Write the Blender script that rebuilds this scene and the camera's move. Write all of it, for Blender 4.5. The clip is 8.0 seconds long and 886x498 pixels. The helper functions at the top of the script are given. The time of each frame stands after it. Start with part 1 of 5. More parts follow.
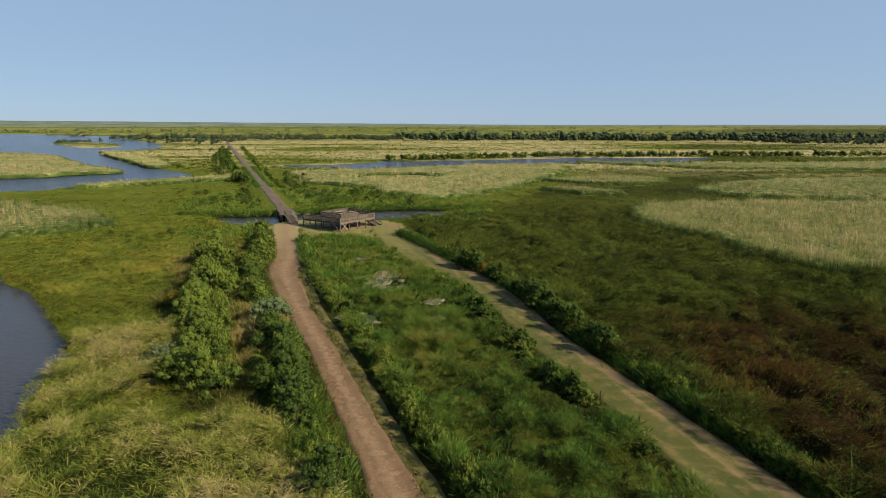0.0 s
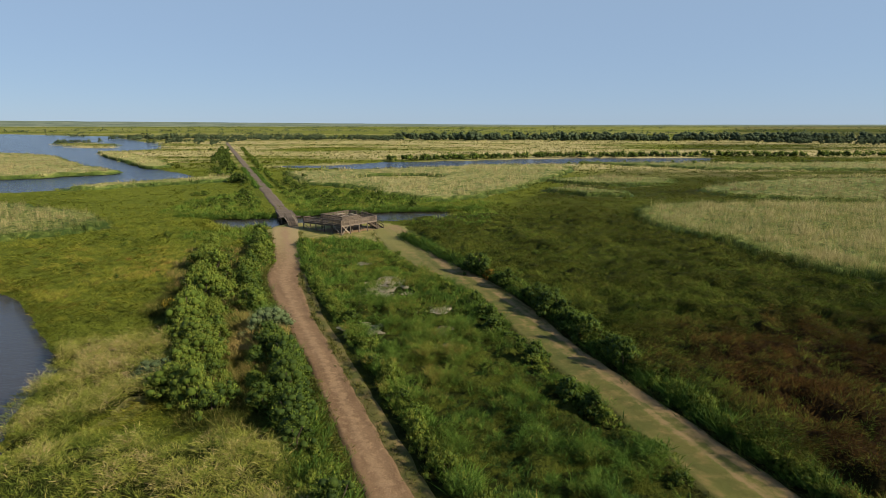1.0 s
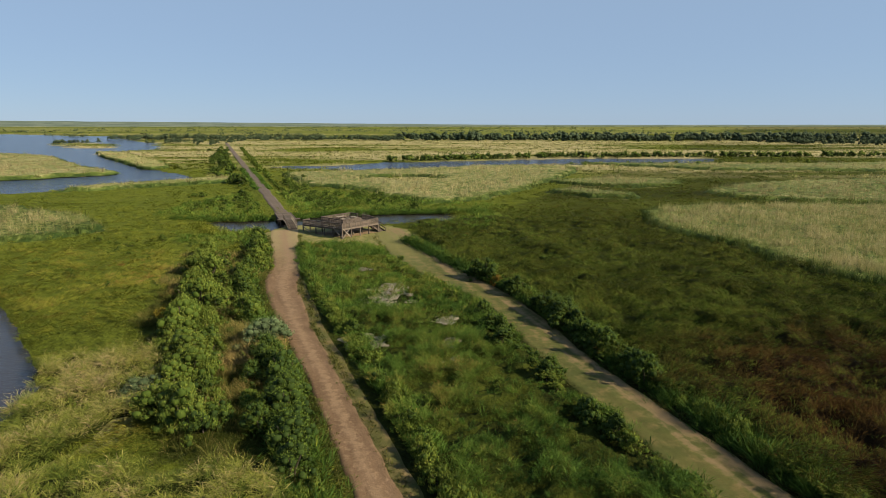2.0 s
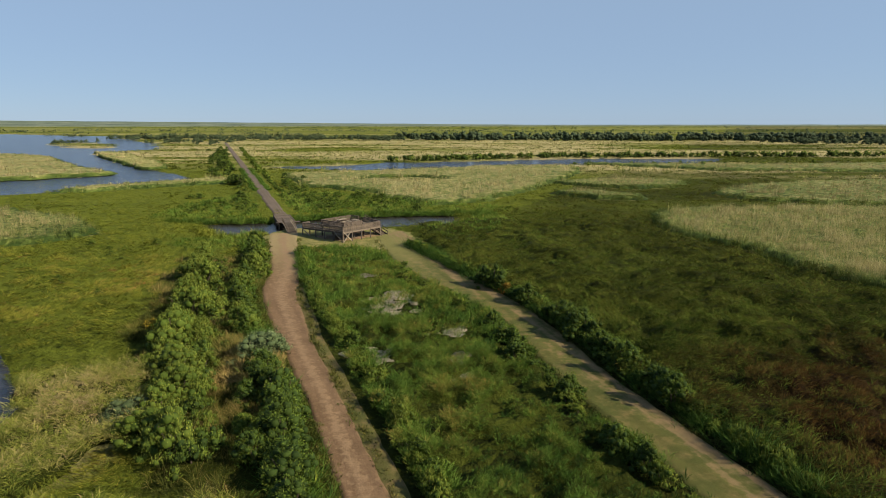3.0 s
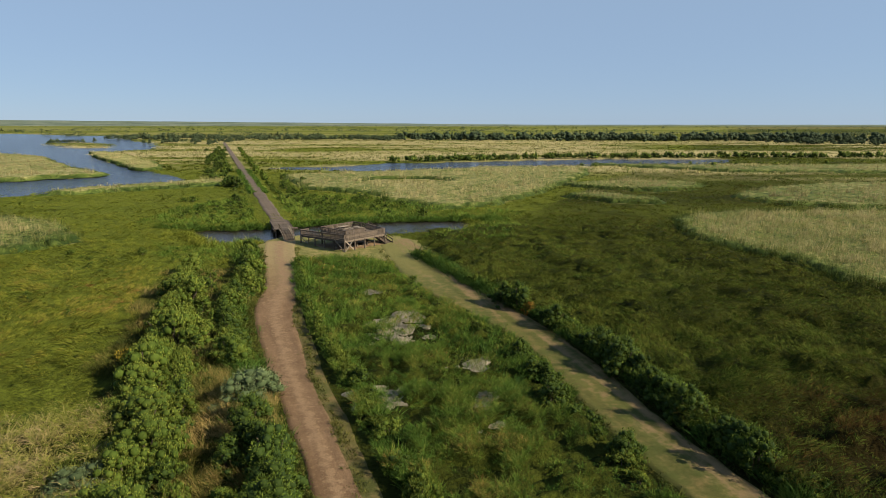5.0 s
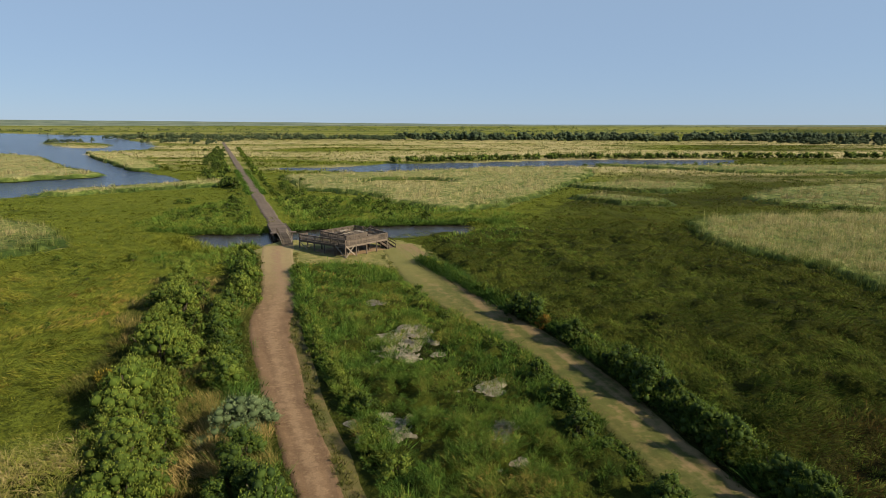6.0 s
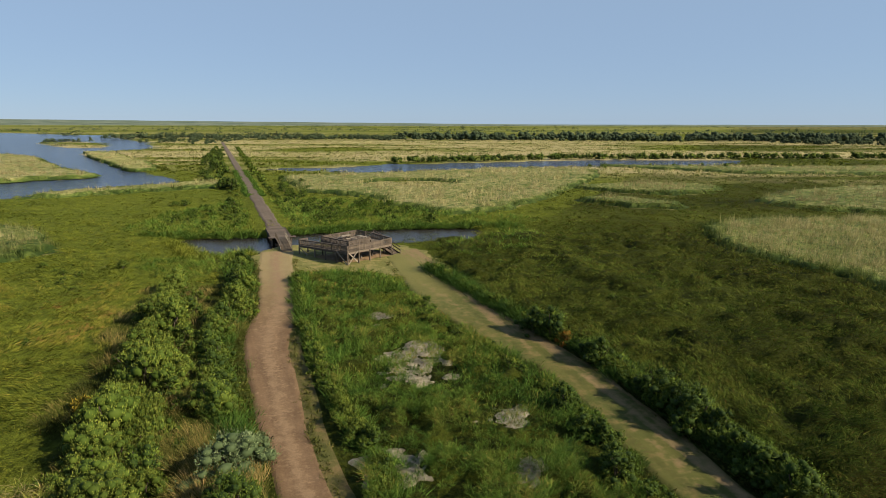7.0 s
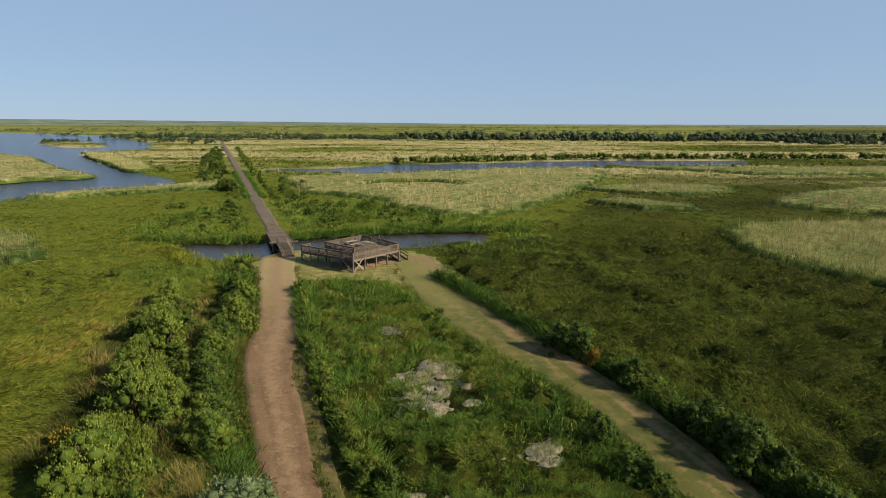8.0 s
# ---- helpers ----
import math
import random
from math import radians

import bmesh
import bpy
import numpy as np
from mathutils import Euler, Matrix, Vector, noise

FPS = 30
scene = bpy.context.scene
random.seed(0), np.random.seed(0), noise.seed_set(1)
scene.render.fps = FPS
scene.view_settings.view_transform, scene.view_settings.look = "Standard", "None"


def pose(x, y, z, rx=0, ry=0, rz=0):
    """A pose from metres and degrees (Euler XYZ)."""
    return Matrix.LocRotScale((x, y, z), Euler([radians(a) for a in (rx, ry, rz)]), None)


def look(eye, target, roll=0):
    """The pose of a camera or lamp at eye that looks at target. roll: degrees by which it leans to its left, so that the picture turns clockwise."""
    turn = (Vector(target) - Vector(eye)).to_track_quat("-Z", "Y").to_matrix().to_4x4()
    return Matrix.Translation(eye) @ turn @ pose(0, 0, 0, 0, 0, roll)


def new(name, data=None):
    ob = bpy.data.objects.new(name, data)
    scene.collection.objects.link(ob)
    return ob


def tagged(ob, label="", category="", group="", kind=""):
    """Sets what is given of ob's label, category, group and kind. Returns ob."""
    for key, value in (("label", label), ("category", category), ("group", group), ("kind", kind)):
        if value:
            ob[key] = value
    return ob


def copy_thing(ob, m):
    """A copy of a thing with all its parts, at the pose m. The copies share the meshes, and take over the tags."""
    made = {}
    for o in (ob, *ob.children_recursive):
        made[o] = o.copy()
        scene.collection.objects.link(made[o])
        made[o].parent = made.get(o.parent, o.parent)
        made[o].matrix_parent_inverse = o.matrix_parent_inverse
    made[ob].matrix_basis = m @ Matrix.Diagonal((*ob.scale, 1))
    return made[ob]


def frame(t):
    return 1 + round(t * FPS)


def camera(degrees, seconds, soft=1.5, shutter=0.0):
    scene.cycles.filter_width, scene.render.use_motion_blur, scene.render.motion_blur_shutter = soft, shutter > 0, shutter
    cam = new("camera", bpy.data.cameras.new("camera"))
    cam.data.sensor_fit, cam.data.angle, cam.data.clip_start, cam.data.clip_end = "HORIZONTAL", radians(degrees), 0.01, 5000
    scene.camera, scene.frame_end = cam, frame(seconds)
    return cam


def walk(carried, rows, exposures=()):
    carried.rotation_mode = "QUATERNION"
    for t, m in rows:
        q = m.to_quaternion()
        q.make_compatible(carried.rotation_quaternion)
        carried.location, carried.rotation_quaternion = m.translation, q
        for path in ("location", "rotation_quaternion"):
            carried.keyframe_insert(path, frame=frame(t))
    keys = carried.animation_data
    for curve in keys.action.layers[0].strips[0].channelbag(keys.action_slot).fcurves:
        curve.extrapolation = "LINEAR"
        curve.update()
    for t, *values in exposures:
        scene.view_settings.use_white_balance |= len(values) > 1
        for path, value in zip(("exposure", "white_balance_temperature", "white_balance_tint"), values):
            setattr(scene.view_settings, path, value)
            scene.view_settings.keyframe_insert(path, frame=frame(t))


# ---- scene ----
cam = camera(73.6, 8.0, soft=0.7)
METRES, EYE, TILT, LEAN, TURN = 31.4, 19.0, -0.5, 0.0, 0.0
ROWS = [
    (0.0, 0.0, 0.0, 0.0, -0.0, -11.44, 0.0),
    (0.5, -0.0117, 0.0463, 0.0008, -0.01, -11.44, 0.0),
    (1.0, -0.0228, 0.093, 0.0019, -0.01, -11.44, 0.02),
    (1.5, -0.0333, 0.1415, 0.0023, -0.02, -11.43, 0.01),
    (3.0, -0.0657, 0.3028, 0.0033, -0.01, -11.45, 0.02),
    (3.5, -0.0778, 0.3624, 0.004, -0.01, -11.46, 0.02),
    (4.0, -0.0898, 0.4245, 0.0041, -0.02, -11.46, 0.01),
    (4.5, -0.1033, 0.4886, 0.0035, -0.02, -11.46, -0.01),
    (6.0, -0.1442, 0.6927, 0.0023, -0.05, -11.47, -0.07),
    (6.5, -0.1602, 0.7638, 0.0027, -0.06, -11.47, -0.09),
    (7.0, -0.178, 0.8357, 0.0031, -0.07, -11.49, -0.11),
    (7.5, -0.1985, 0.9061, 0.0025, -0.06, -11.49, -0.12),
    (8.0, -0.2218, 0.9743, 0.0038, -0.07, -11.5, -0.12),
]
walk(cam, [(t, pose(0, 0, EYE, TILT, LEAN, TURN) @ pose(METRES * x, METRES * y, METRES * z, 90 + pitch, roll, yaw)) for t, x, y, z, yaw, pitch, roll in ROWS])

# ---------------------------------------------------------------- light
SUN_AZ, SUN_EL = (0.93, -0.37), 31.0          # towards the sun, in the plan; degrees
world = bpy.data.worlds.new("world")
scene.world = world
world.use_nodes = True
wn = world.node_tree.nodes
sky = wn.new("ShaderNodeTexSky")
sky.sky_type, sky.sun_disc = "NISHITA", False
sky.sun_elevation = radians(SUN_EL)
sky.sun_rotation = math.atan2(SUN_AZ[0], SUN_AZ[1])
sky.altitude, sky.air_density, sky.dust_density, sky.ozone_density = 2500, 1.0, 1.2, 4.0
wn["Background"].inputs["Strength"].default_value = 0.0467
haze = wn.new("ShaderNodeMix")                # an even summer haze over the clear sky
haze.data_type = "RGBA"
haze.inputs["Factor"].default_value = 0.78
haze.inputs[7].default_value = (3.2, 4.42, 6.08, 1)
world.node_tree.links.new(sky.outputs[0], haze.inputs[6])
world.node_tree.links.new(haze.outputs[2], wn["Background"].inputs["Color"])
sun_data = bpy.data.lights.new("sun", "SUN")
sun_data.energy, sun_data.angle, sun_data.color = 5.0, radians(0.6), (1.0, 0.84, 0.60)
sun = new("sun", sun_data)
ch = math.cos(radians(SUN_EL))
sun.matrix_world = look((0, 0, 60), (-SUN_AZ[0] * ch, -SUN_AZ[1] * ch, 60 - math.sin(radians(SUN_EL))))
scene.view_settings.exposure = 1.2


# ---------------------------------------------------------------- materials
def nodes_of(name):
    m = bpy.data.materials.new(name)
    m.use_nodes = True
    t = m.node_tree
    return m, t, t.nodes, t.links, t.nodes["Principled BSDF"]


def ramp(n, stops):
    r = n.new("ShaderNodeValToRGB")
    e = r.color_ramp.elements
    while len(e) < len(stops):
        e.new(0.5)
    for el, (p, c) in zip(e, stops):
        el.position, el.color = p, (*c, 1)
    return r


def noise_node(n, l, scale, detail=4, rough=0.6, coords="Object", stretch=None):
    tc = n.new("ShaderNodeTexCoord")
    nz = n.new("ShaderNodeTexNoise")
    nz.inputs["Scale"].default_value, nz.inputs["Detail"].default_value, nz.inputs["Roughness"].default_value = scale, detail, rough
    src = tc.outputs[coords]
    if stretch:
        mp = n.new("ShaderNodeMapping")
        mp.inputs["Scale"].default_value = stretch
        l.new(src, mp.inputs["Vector"])
        src = mp.outputs["Vector"]
    l.new(src, nz.inputs["Vector"])
    return nz


def mix(n, l, a, b, fac, kind="MIX"):
    m = n.new("ShaderNodeMix")
    m.data_type, m.blend_type = "RGBA", kind
    for sock, v in ((m.inputs["Factor"], fac), (m.inputs[6], a), (m.inputs[7], b)):
        if isinstance(v, (int, float)):
            sock.default_value = v
        elif isinstance(v, tuple):
            sock.default_value = (*v, 1)
        else:
            l.new(v, sock)
    return m.outputs[2]


def bump(n, l, height, strength, dist, bsdf):
    b = n.new("ShaderNodeBump")
    b.inputs["Strength"].default_value, b.inputs["Distance"].default_value = strength, dist
    l.new(height, b.inputs["Height"])
    l.new(b.outputs[0], bsdf.inputs["Normal"])


def leafy(name, stops, through_light=0.24, rough=0.75, shine=0.10, grain=0.0):
    """Leaves and blades: the tone stored on the mesh picks the colour; part of the light comes through."""
    m, t, n, l, p = nodes_of(name)
    at = n.new("ShaderNodeAttribute")
    at.attribute_name = "tone"
    r = ramp(n, stops)
    l.new(at.outputs["Fac"], r.inputs["Fac"])
    oi = n.new("ShaderNodeObjectInfo")
    hs = n.new("ShaderNodeHueSaturation")
    mr = n.new("ShaderNodeMapRange")
    mr.inputs["To Min"].default_value, mr.inputs["To Max"].default_value = 0.60, 0.86
    l.new(oi.outputs["Random"], mr.inputs["Value"])
    l.new(mr.outputs[0], hs.inputs["Value"])
    base = r.outputs["Color"]
    if grain:
        gr = noise_node(n, l, grain, 4, 0.75, "Object", (1.0, 0.6, 0.25))
        rg = ramp(n, [(0.36, (0.42, 0.46, 0.36)), (0.62, (1.25, 1.22, 1.15))])
        l.new(gr.outputs[0], rg.inputs["Fac"])
        base = mix(n, l, base, rg.outputs["Color"], 0.85, "MULTIPLY")
    l.new(base, hs.inputs["Color"])
    l.new(hs.outputs[0], p.inputs["Base Color"])
    p.inputs["Roughness"].default_value = rough
    p.inputs["Specular IOR Level"].default_value = shine
    tr = n.new("ShaderNodeBsdfTranslucent")
    l.new(hs.outputs[0], tr.inputs["Color"])
    ms = n.new("ShaderNodeMixShader")
    ms.inputs[0].default_value = through_light
    l.new(p.outputs[0], ms.inputs[1])
    l.new(tr.outputs[0], ms.inputs[2])
    l.new(ms.outputs[0], n["Material Output"].inputs["Surface"])
    return m


FIELD_GREEN = leafy("marsh_grass_green", [(0.0, (0.04, 0.06, 0.010)), (0.3, (0.115, 0.15, 0.016)), (0.65, (0.215, 0.215, 0.028)), (0.88, (0.27, 0.21, 0.05)), (1.0, (0.31, 0.16, 0.055))])
FIELD_DARK = leafy("marsh_grass_dark", [(0.0, (0.014, 0.026, 0.006)), (0.25, (0.037, 0.066, 0.011)), (0.5, (0.088, 0.116, 0.020)), (0.68, (0.066, 0.058, 0.014)), (0.82, (0.060, 0.040, 0.013)), (1.0, (0.057, 0.031, 0.010))], 0.15, 0.9, 0.02)
REED = leafy("reed", [(0.0, (0.034, 0.064, 0.014)), (0.3, (0.12, 0.165, 0.040)), (0.6, (0.28, 0.285, 0.115)), (1.0, (0.44, 0.39, 0.215))], 0.3, 0.75, 0.10, 1.6)
REED_NEAR = leafy("reed_leaning", [(0.0, (0.045, 0.080, 0.014)), (0.35, (0.16, 0.21, 0.030)), (0.65, (0.33, 0.34, 0.070)), (0.85, (0.42, 0.36, 0.15)), (1.0, (0.46, 0.36, 0.20))], 0.3)
RUSH = leafy("rush", [(0.0, (0.016, 0.042, 0.010)), (0.35, (0.056, 0.122, 0.018)), (0.68, (0.118, 0.195, 0.027)), (0.9, (0.20, 0.21, 0.04)), (1.0, (0.27, 0.175, 0.05))])
ROUGH_GRASS = leafy("rough_grass", [(0.0, (0.025, 0.036, 0.009)), (0.35, (0.075, 0.09, 0.018)), (0.65, (0.15, 0.14, 0.035)), (1.0, (0.34, 0.25, 0.10))], 0.2)
LEAF_LIGHT = leafy("leaf_light", [(0.0, (0.05, 0.085, 0.012)), (0.5, (0.145, 0.190, 0.029)), (1.0, (0.215, 0.250, 0.044))])
LEAF_DARK = leafy("leaf_dark", [(0.0, (0.025, 0.048, 0.010)), (0.5, (0.092, 0.145, 0.020)), (1.0, (0.185, 0.238, 0.036))])
# far leaves lightened and greyed: distance haze put into their colour
LEAF_FAR_HAZED = leafy("leaf_far_hazed", [(0.0, (0.040, 0.062, 0.034)), (0.5, (0.066, 0.096, 0.048)), (1.0, (0.11, 0.14, 0.066))], 0.2)
LEAF_GREY = leafy("leaf_grey", [(0.0, (0.06, 0.09, 0.04)), (0.5, (0.12, 0.165, 0.075)), (1.0, (0.20, 0.25, 0.125))])
LEAF_YELLOW = leafy("leaf_yellow", [(0.0, (0.12, 0.12, 0.02)), (0.5, (0.33, 0.25, 0.03)), (1.0, (0.55, 0.38, 0.05))])
LEAF_ORANGE = leafy("leaf_orange", [(0.0, (0.14, 0.09, 0.02)), (0.5, (0.36, 0.16, 0.03)), (1.0, (0.5, 0.26, 0.06))])


def ground_material():
    m, t, n, l, p = nodes_of("marsh_ground")
    at = n.new("ShaderNodeAttribute")
    at.attribute_name = "dry"
    dk = n.new("ShaderNodeAttribute")
    dk.attribute_name = "brown"
    lu = n.new("ShaderNodeAttribute")
    lu.attribute_name = "lush"
    big = noise_node(n, l, 0.05, 5, 0.6)
    lump = noise_node(n, l, 0.55, 5, 0.65)
    fine = noise_node(n, l, 2.6, 5, 0.75)
    # dull: soil colour darkened to deepen the shade between tufts
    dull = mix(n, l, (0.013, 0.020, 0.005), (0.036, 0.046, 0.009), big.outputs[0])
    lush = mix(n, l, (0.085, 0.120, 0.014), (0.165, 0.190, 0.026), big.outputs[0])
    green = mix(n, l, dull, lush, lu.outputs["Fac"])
    brown = mix(n, l, green, (0.024, 0.015, 0.006), dk.outputs["Fac"])
    # dry reed colour, paled and greyed in part as painted distance haze
    dry = mix(n, l, brown, (0.44, 0.385, 0.205), at.outputs["Fac"])
    r = ramp(n, [(0.3, (0.45, 0.45, 0.45)), (0.7, (1.15, 1.15, 1.15))])
    l.new(fine.outputs[0], r.inputs["Fac"])
    r2 = ramp(n, [(0.3, (0.36, 0.36, 0.36)), (0.65, (0.82, 0.82, 0.82))])
    l.new(lump.outputs[0], r2.inputs["Fac"])
    dry = mix(n, l, dry, r2.outputs["Color"], 0.8, "MULTIPLY")
    l.new(mix(n, l, dry, r.outputs["Color"], 0.8, "MULTIPLY"), p.inputs["Base Color"])
    p.inputs["Roughness"].default_value = 0.95
    p.inputs["Specular IOR Level"].default_value = 0.03
    add = n.new("ShaderNodeMath")
    add.operation, add.inputs[1].default_value = "MULTIPLY_ADD", 3.0
    l.new(lump.outputs[0], add.inputs[0])
    l.new(fine.outputs[0], add.inputs[2])
    bump(n, l, add.outputs[0], 1.0, 0.35, p)
    return m


def earth(name, a, b, c, scale=0.35, grain=9.0, bumpy=0.05, rough=0.92, pale=None, worn=(0.55, 0.72), streak=None, sides=()):
    """Bare or mown ground: two broad tones, a third in worn spots, and fine grain."""
    m, t, n, l, p = nodes_of(name)
    big = noise_node(n, l, scale, 5, 0.65)
    mid = noise_node(n, l, scale * 4.3, 6, 0.7)
    fine = noise_node(n, l, grain, 6, 0.75)
    r1 = ramp(n, [(0.38, (0, 0, 0)), (0.62, (1, 1, 1))])
    l.new(big.outputs[0], r1.inputs["Fac"])
    r2 = ramp(n, [(worn[0], (0, 0, 0)), (worn[1], (1, 1, 1))])
    l.new(mid.outputs[0], r2.inputs["Fac"])
    col = mix(n, l, mix(n, l, a, b, r1.outputs["Color"]), c, r2.outputs["Color"])
    if streak:
        tc = n.new("ShaderNodeTexCoord")
        turn = n.new("ShaderNodeMapping")
        turn.inputs["Rotation"].default_value = (0, 0, radians(streak[0]))
        flat = n.new("ShaderNodeMapping")
        flat.inputs["Scale"].default_value = (streak[1], 0.05, 1)
        lines = n.new("ShaderNodeTexNoise")
        lines.inputs["Scale"].default_value, lines.inputs["Detail"].default_value = 1.0, 3
        l.new(tc.outputs["Object"], turn.inputs[0])
        l.new(turn.outputs[0], flat.inputs[0])
        l.new(flat.outputs[0], lines.inputs["Vector"])
        r4 = ramp(n, [(0.3, (0.84, 0.84, 0.83)), (0.7, (1.12, 1.13, 1.15))])
        l.new(lines.outputs[0], r4.inputs["Fac"])
        col = mix(n, l, col, r4.outputs["Color"], 1.0, "MULTIPLY")
    if pale:
        tc = n.new("ShaderNodeTexCoord")
        xyz = n.new("ShaderNodeSeparateXYZ")
        l.new(tc.outputs["Object"], xyz.inputs[0])
        wob = n.new("ShaderNodeMath")
        wob.operation, wob.inputs[1].default_value = "MULTIPLY_ADD", 26.0
        l.new(mid.outputs[0], wob.inputs[0])
        l.new(xyz.outputs["Y"], wob.inputs[2])
        mr = n.new("ShaderNodeMapRange")
        mr.inputs["From Min"].default_value, mr.inputs["From Max"].default_value = 92, 116
        l.new(wob.outputs[0], mr.inputs["Value"])
        col = mix(n, l, col, mix(n, l, pale[0], pale[1], r2.outputs["Color"] if name == "mown_grass" else big.outputs[0]), mr.outputs[0])
    for tint, lo, hi, both, wobble in sides:          # what grows or wears along one side of a strip, or both
        sd = n.new("ShaderNodeAttribute")
        sd.attribute_name = "side"
        v = sd.outputs["Fac"]
        if both:
            ab = n.new("ShaderNodeMath")
            ab.operation = "ABSOLUTE"
            l.new(v, ab.inputs[0])
            v = ab.outputs[0]
        ad = n.new("ShaderNodeMath")
        ad.operation, ad.inputs[1].default_value = "MULTIPLY_ADD", wobble
        l.new(mid.outputs[0] if both else lines.outputs[0], ad.inputs[0])
        if not both:
            ad2 = n.new("ShaderNodeMath")
            ad2.operation, ad2.inputs[1].default_value = "MULTIPLY_ADD", 2.4
            l.new(mid.outputs[0], ad2.inputs[0])
            l.new(v, ad2.inputs[2])
            v = ad2.outputs[0]
            lo, hi = lo + 1.2, hi + 1.2
        l.new(v, ad.inputs[2])
        sm = n.new("ShaderNodeMapRange")
        sm.interpolation_type = "SMOOTHSTEP"
        sm.inputs["From Min"].default_value, sm.inputs["From Max"].default_value = lo + wobble * 0.5, hi + wobble * 0.5
        l.new(ad.outputs[0], sm.inputs["Value"])
        col = mix(n, l, col, tint, sm.outputs[0])
    r3 = ramp(n, [(0.25, (0.40, 0.40, 0.40)), (0.75, (0.88, 0.88, 0.88))])
    l.new(fine.outputs[0], r3.inputs["Fac"])
    l.new(mix(n, l, col, r3.outputs["Color"], 0.75, "MULTIPLY"), p.inputs["Base Color"])
    p.inputs["Roughness"].default_value = rough
    p.inputs["Specular IOR Level"].default_value = 0.15
    bump(n, l, fine.outputs[0], 0.9, bumpy, p)
    return m


GROUND = ground_material()
DIRT = earth("packed_red_dirt", (0.122, 0.077, 0.043), (0.165, 0.107, 0.062), (0.24, 0.164, 0.102), streak=(-22, 1.6), pale=((0.19, 0.15, 0.072), (0.27, 0.215, 0.115)), sides=(((0.125, 0.100, 0.040), 0.90, 1.12, True, 0.8), ((0.215, 0.146, 0.088), 0.42, 0.0, True, 2.6)))
MOWN = earth("mown_grass", (0.054, 0.064, 0.015), (0.098, 0.088, 0.029), (0.18, 0.125, 0.06), 0.16, 14.0, worn=(0.46, 0.72), streak=(-20, 0.9), pale=((0.125, 0.130, 0.036), (0.29, 0.235, 0.105)))
MOWN_WORN = earth("worn_mown_grass", (0.052, 0.066, 0.014), (0.092, 0.092, 0.024), (0.17, 0.125, 0.05), 0.2, 14.0, worn=(0.48, 0.74), streak=(-18, 0.9), pale=((0.108, 0.118, 0.032), (0.175, 0.158, 0.056)), sides=(((0.185, 0.134, 0.070), 0.0, 0.9, False, 3.4), ((0.045, 0.055, 0.012), 0.80, 1.0, True, 0.7)))
MUD = earth("dry_grey_mud", (0.075, 0.075, 0.035), (0.16, 0.14, 0.10), (0.29, 0.265, 0.21), 0.8, 12.0, 0.04, worn=(0.40, 0.64))
GRAVEL = earth("causeway_gravel", (0.092, 0.074, 0.059), (0.128, 0.101, 0.080), (0.17, 0.138, 0.11), 0.3, 5.0)


def water_material(name, deep, wave, choppy):
    m, t, n, l, p = nodes_of(name)
    p.inputs["Base Color"].default_value = (*deep, 1)
    p.inputs["Roughness"].default_value = 0.16
    p.inputs["IOR"].default_value = 1.33
    a = noise_node(n, l, wave, 3, 0.6, "Object", (1.0, 2.2, 1.0))
    b = noise_node(n, l, wave * 0.12, 2, 0.5)
    s = n.new("ShaderNodeMath")
    s.operation = "ADD"
    l.new(a.outputs[0], s.inputs[0])
    l.new(b.outputs[0], s.inputs[1])
    bump(n, l, s.outputs[0], 0.6, choppy, p)
    return m


WATER_NEAR = water_material("still_dark_water", (0.022, 0.020, 0.020), 1.6, 0.10)
WATER_FAR = water_material("lake_water", (0.02, 0.030, 0.055), 0.28, 2.4)


def wood_material(name, a, b, grain=(3.0, 40.0, 40.0)):
    m, t, n, l, p = nodes_of(name)
    g = noise_node(n, l, 1.0, 5, 0.65, "Object", grain)
    w = noise_node(n, l, 1.3, 3, 0.6)
    oi = n.new("ShaderNodeObjectInfo")
    c = mix(n, l, a, b, g.outputs[0])
    c = mix(n, l, c, tuple(v * 0.55 for v in a), w.outputs[0], "MIX")
    hs = n.new("ShaderNodeHueSaturation")
    mr = n.new("ShaderNodeMapRange")
    mr.inputs["To Min"].default_value, mr.inputs["To Max"].default_value = 0.42, 0.80
    l.new(oi.outputs["Random"], mr.inputs["Value"])
    l.new(mr.outputs[0], hs.inputs["Value"])
    l.new(c, hs.inputs["Color"])
    l.new(hs.outputs[0], p.inputs["Base Color"])
    p.inputs["Roughness"].default_value = 0.85
    p.inputs["Specular IOR Level"].default_value = 0.2
    bump(n, l, g.outputs[0], 0.5, 0.01, p)
    return m


WOOD = wood_material("weathered_wood", (0.14, 0.112, 0.090), (0.245, 0.205, 0.168))
WOOD_DARK = wood_material("dark_weathered_wood", (0.10, 0.078, 0.058), (0.17, 0.135, 0.10))
WOOD_BROWN = wood_material("brown_weathered_wood", (0.125, 0.098, 0.077), (0.195, 0.156, 0.125))
WOOD_PALE = wood_material("pale_bleached_wood", (0.30, 0.26, 0.21), (0.42, 0.37, 0.30))
BARK = wood_material("bark", (0.10, 0.08, 0.06), (0.19, 0.16, 0.12), (12, 12, 4))


# ---------------------------------------------------------------- small numeric tools
rng = np.random.default_rng(7)


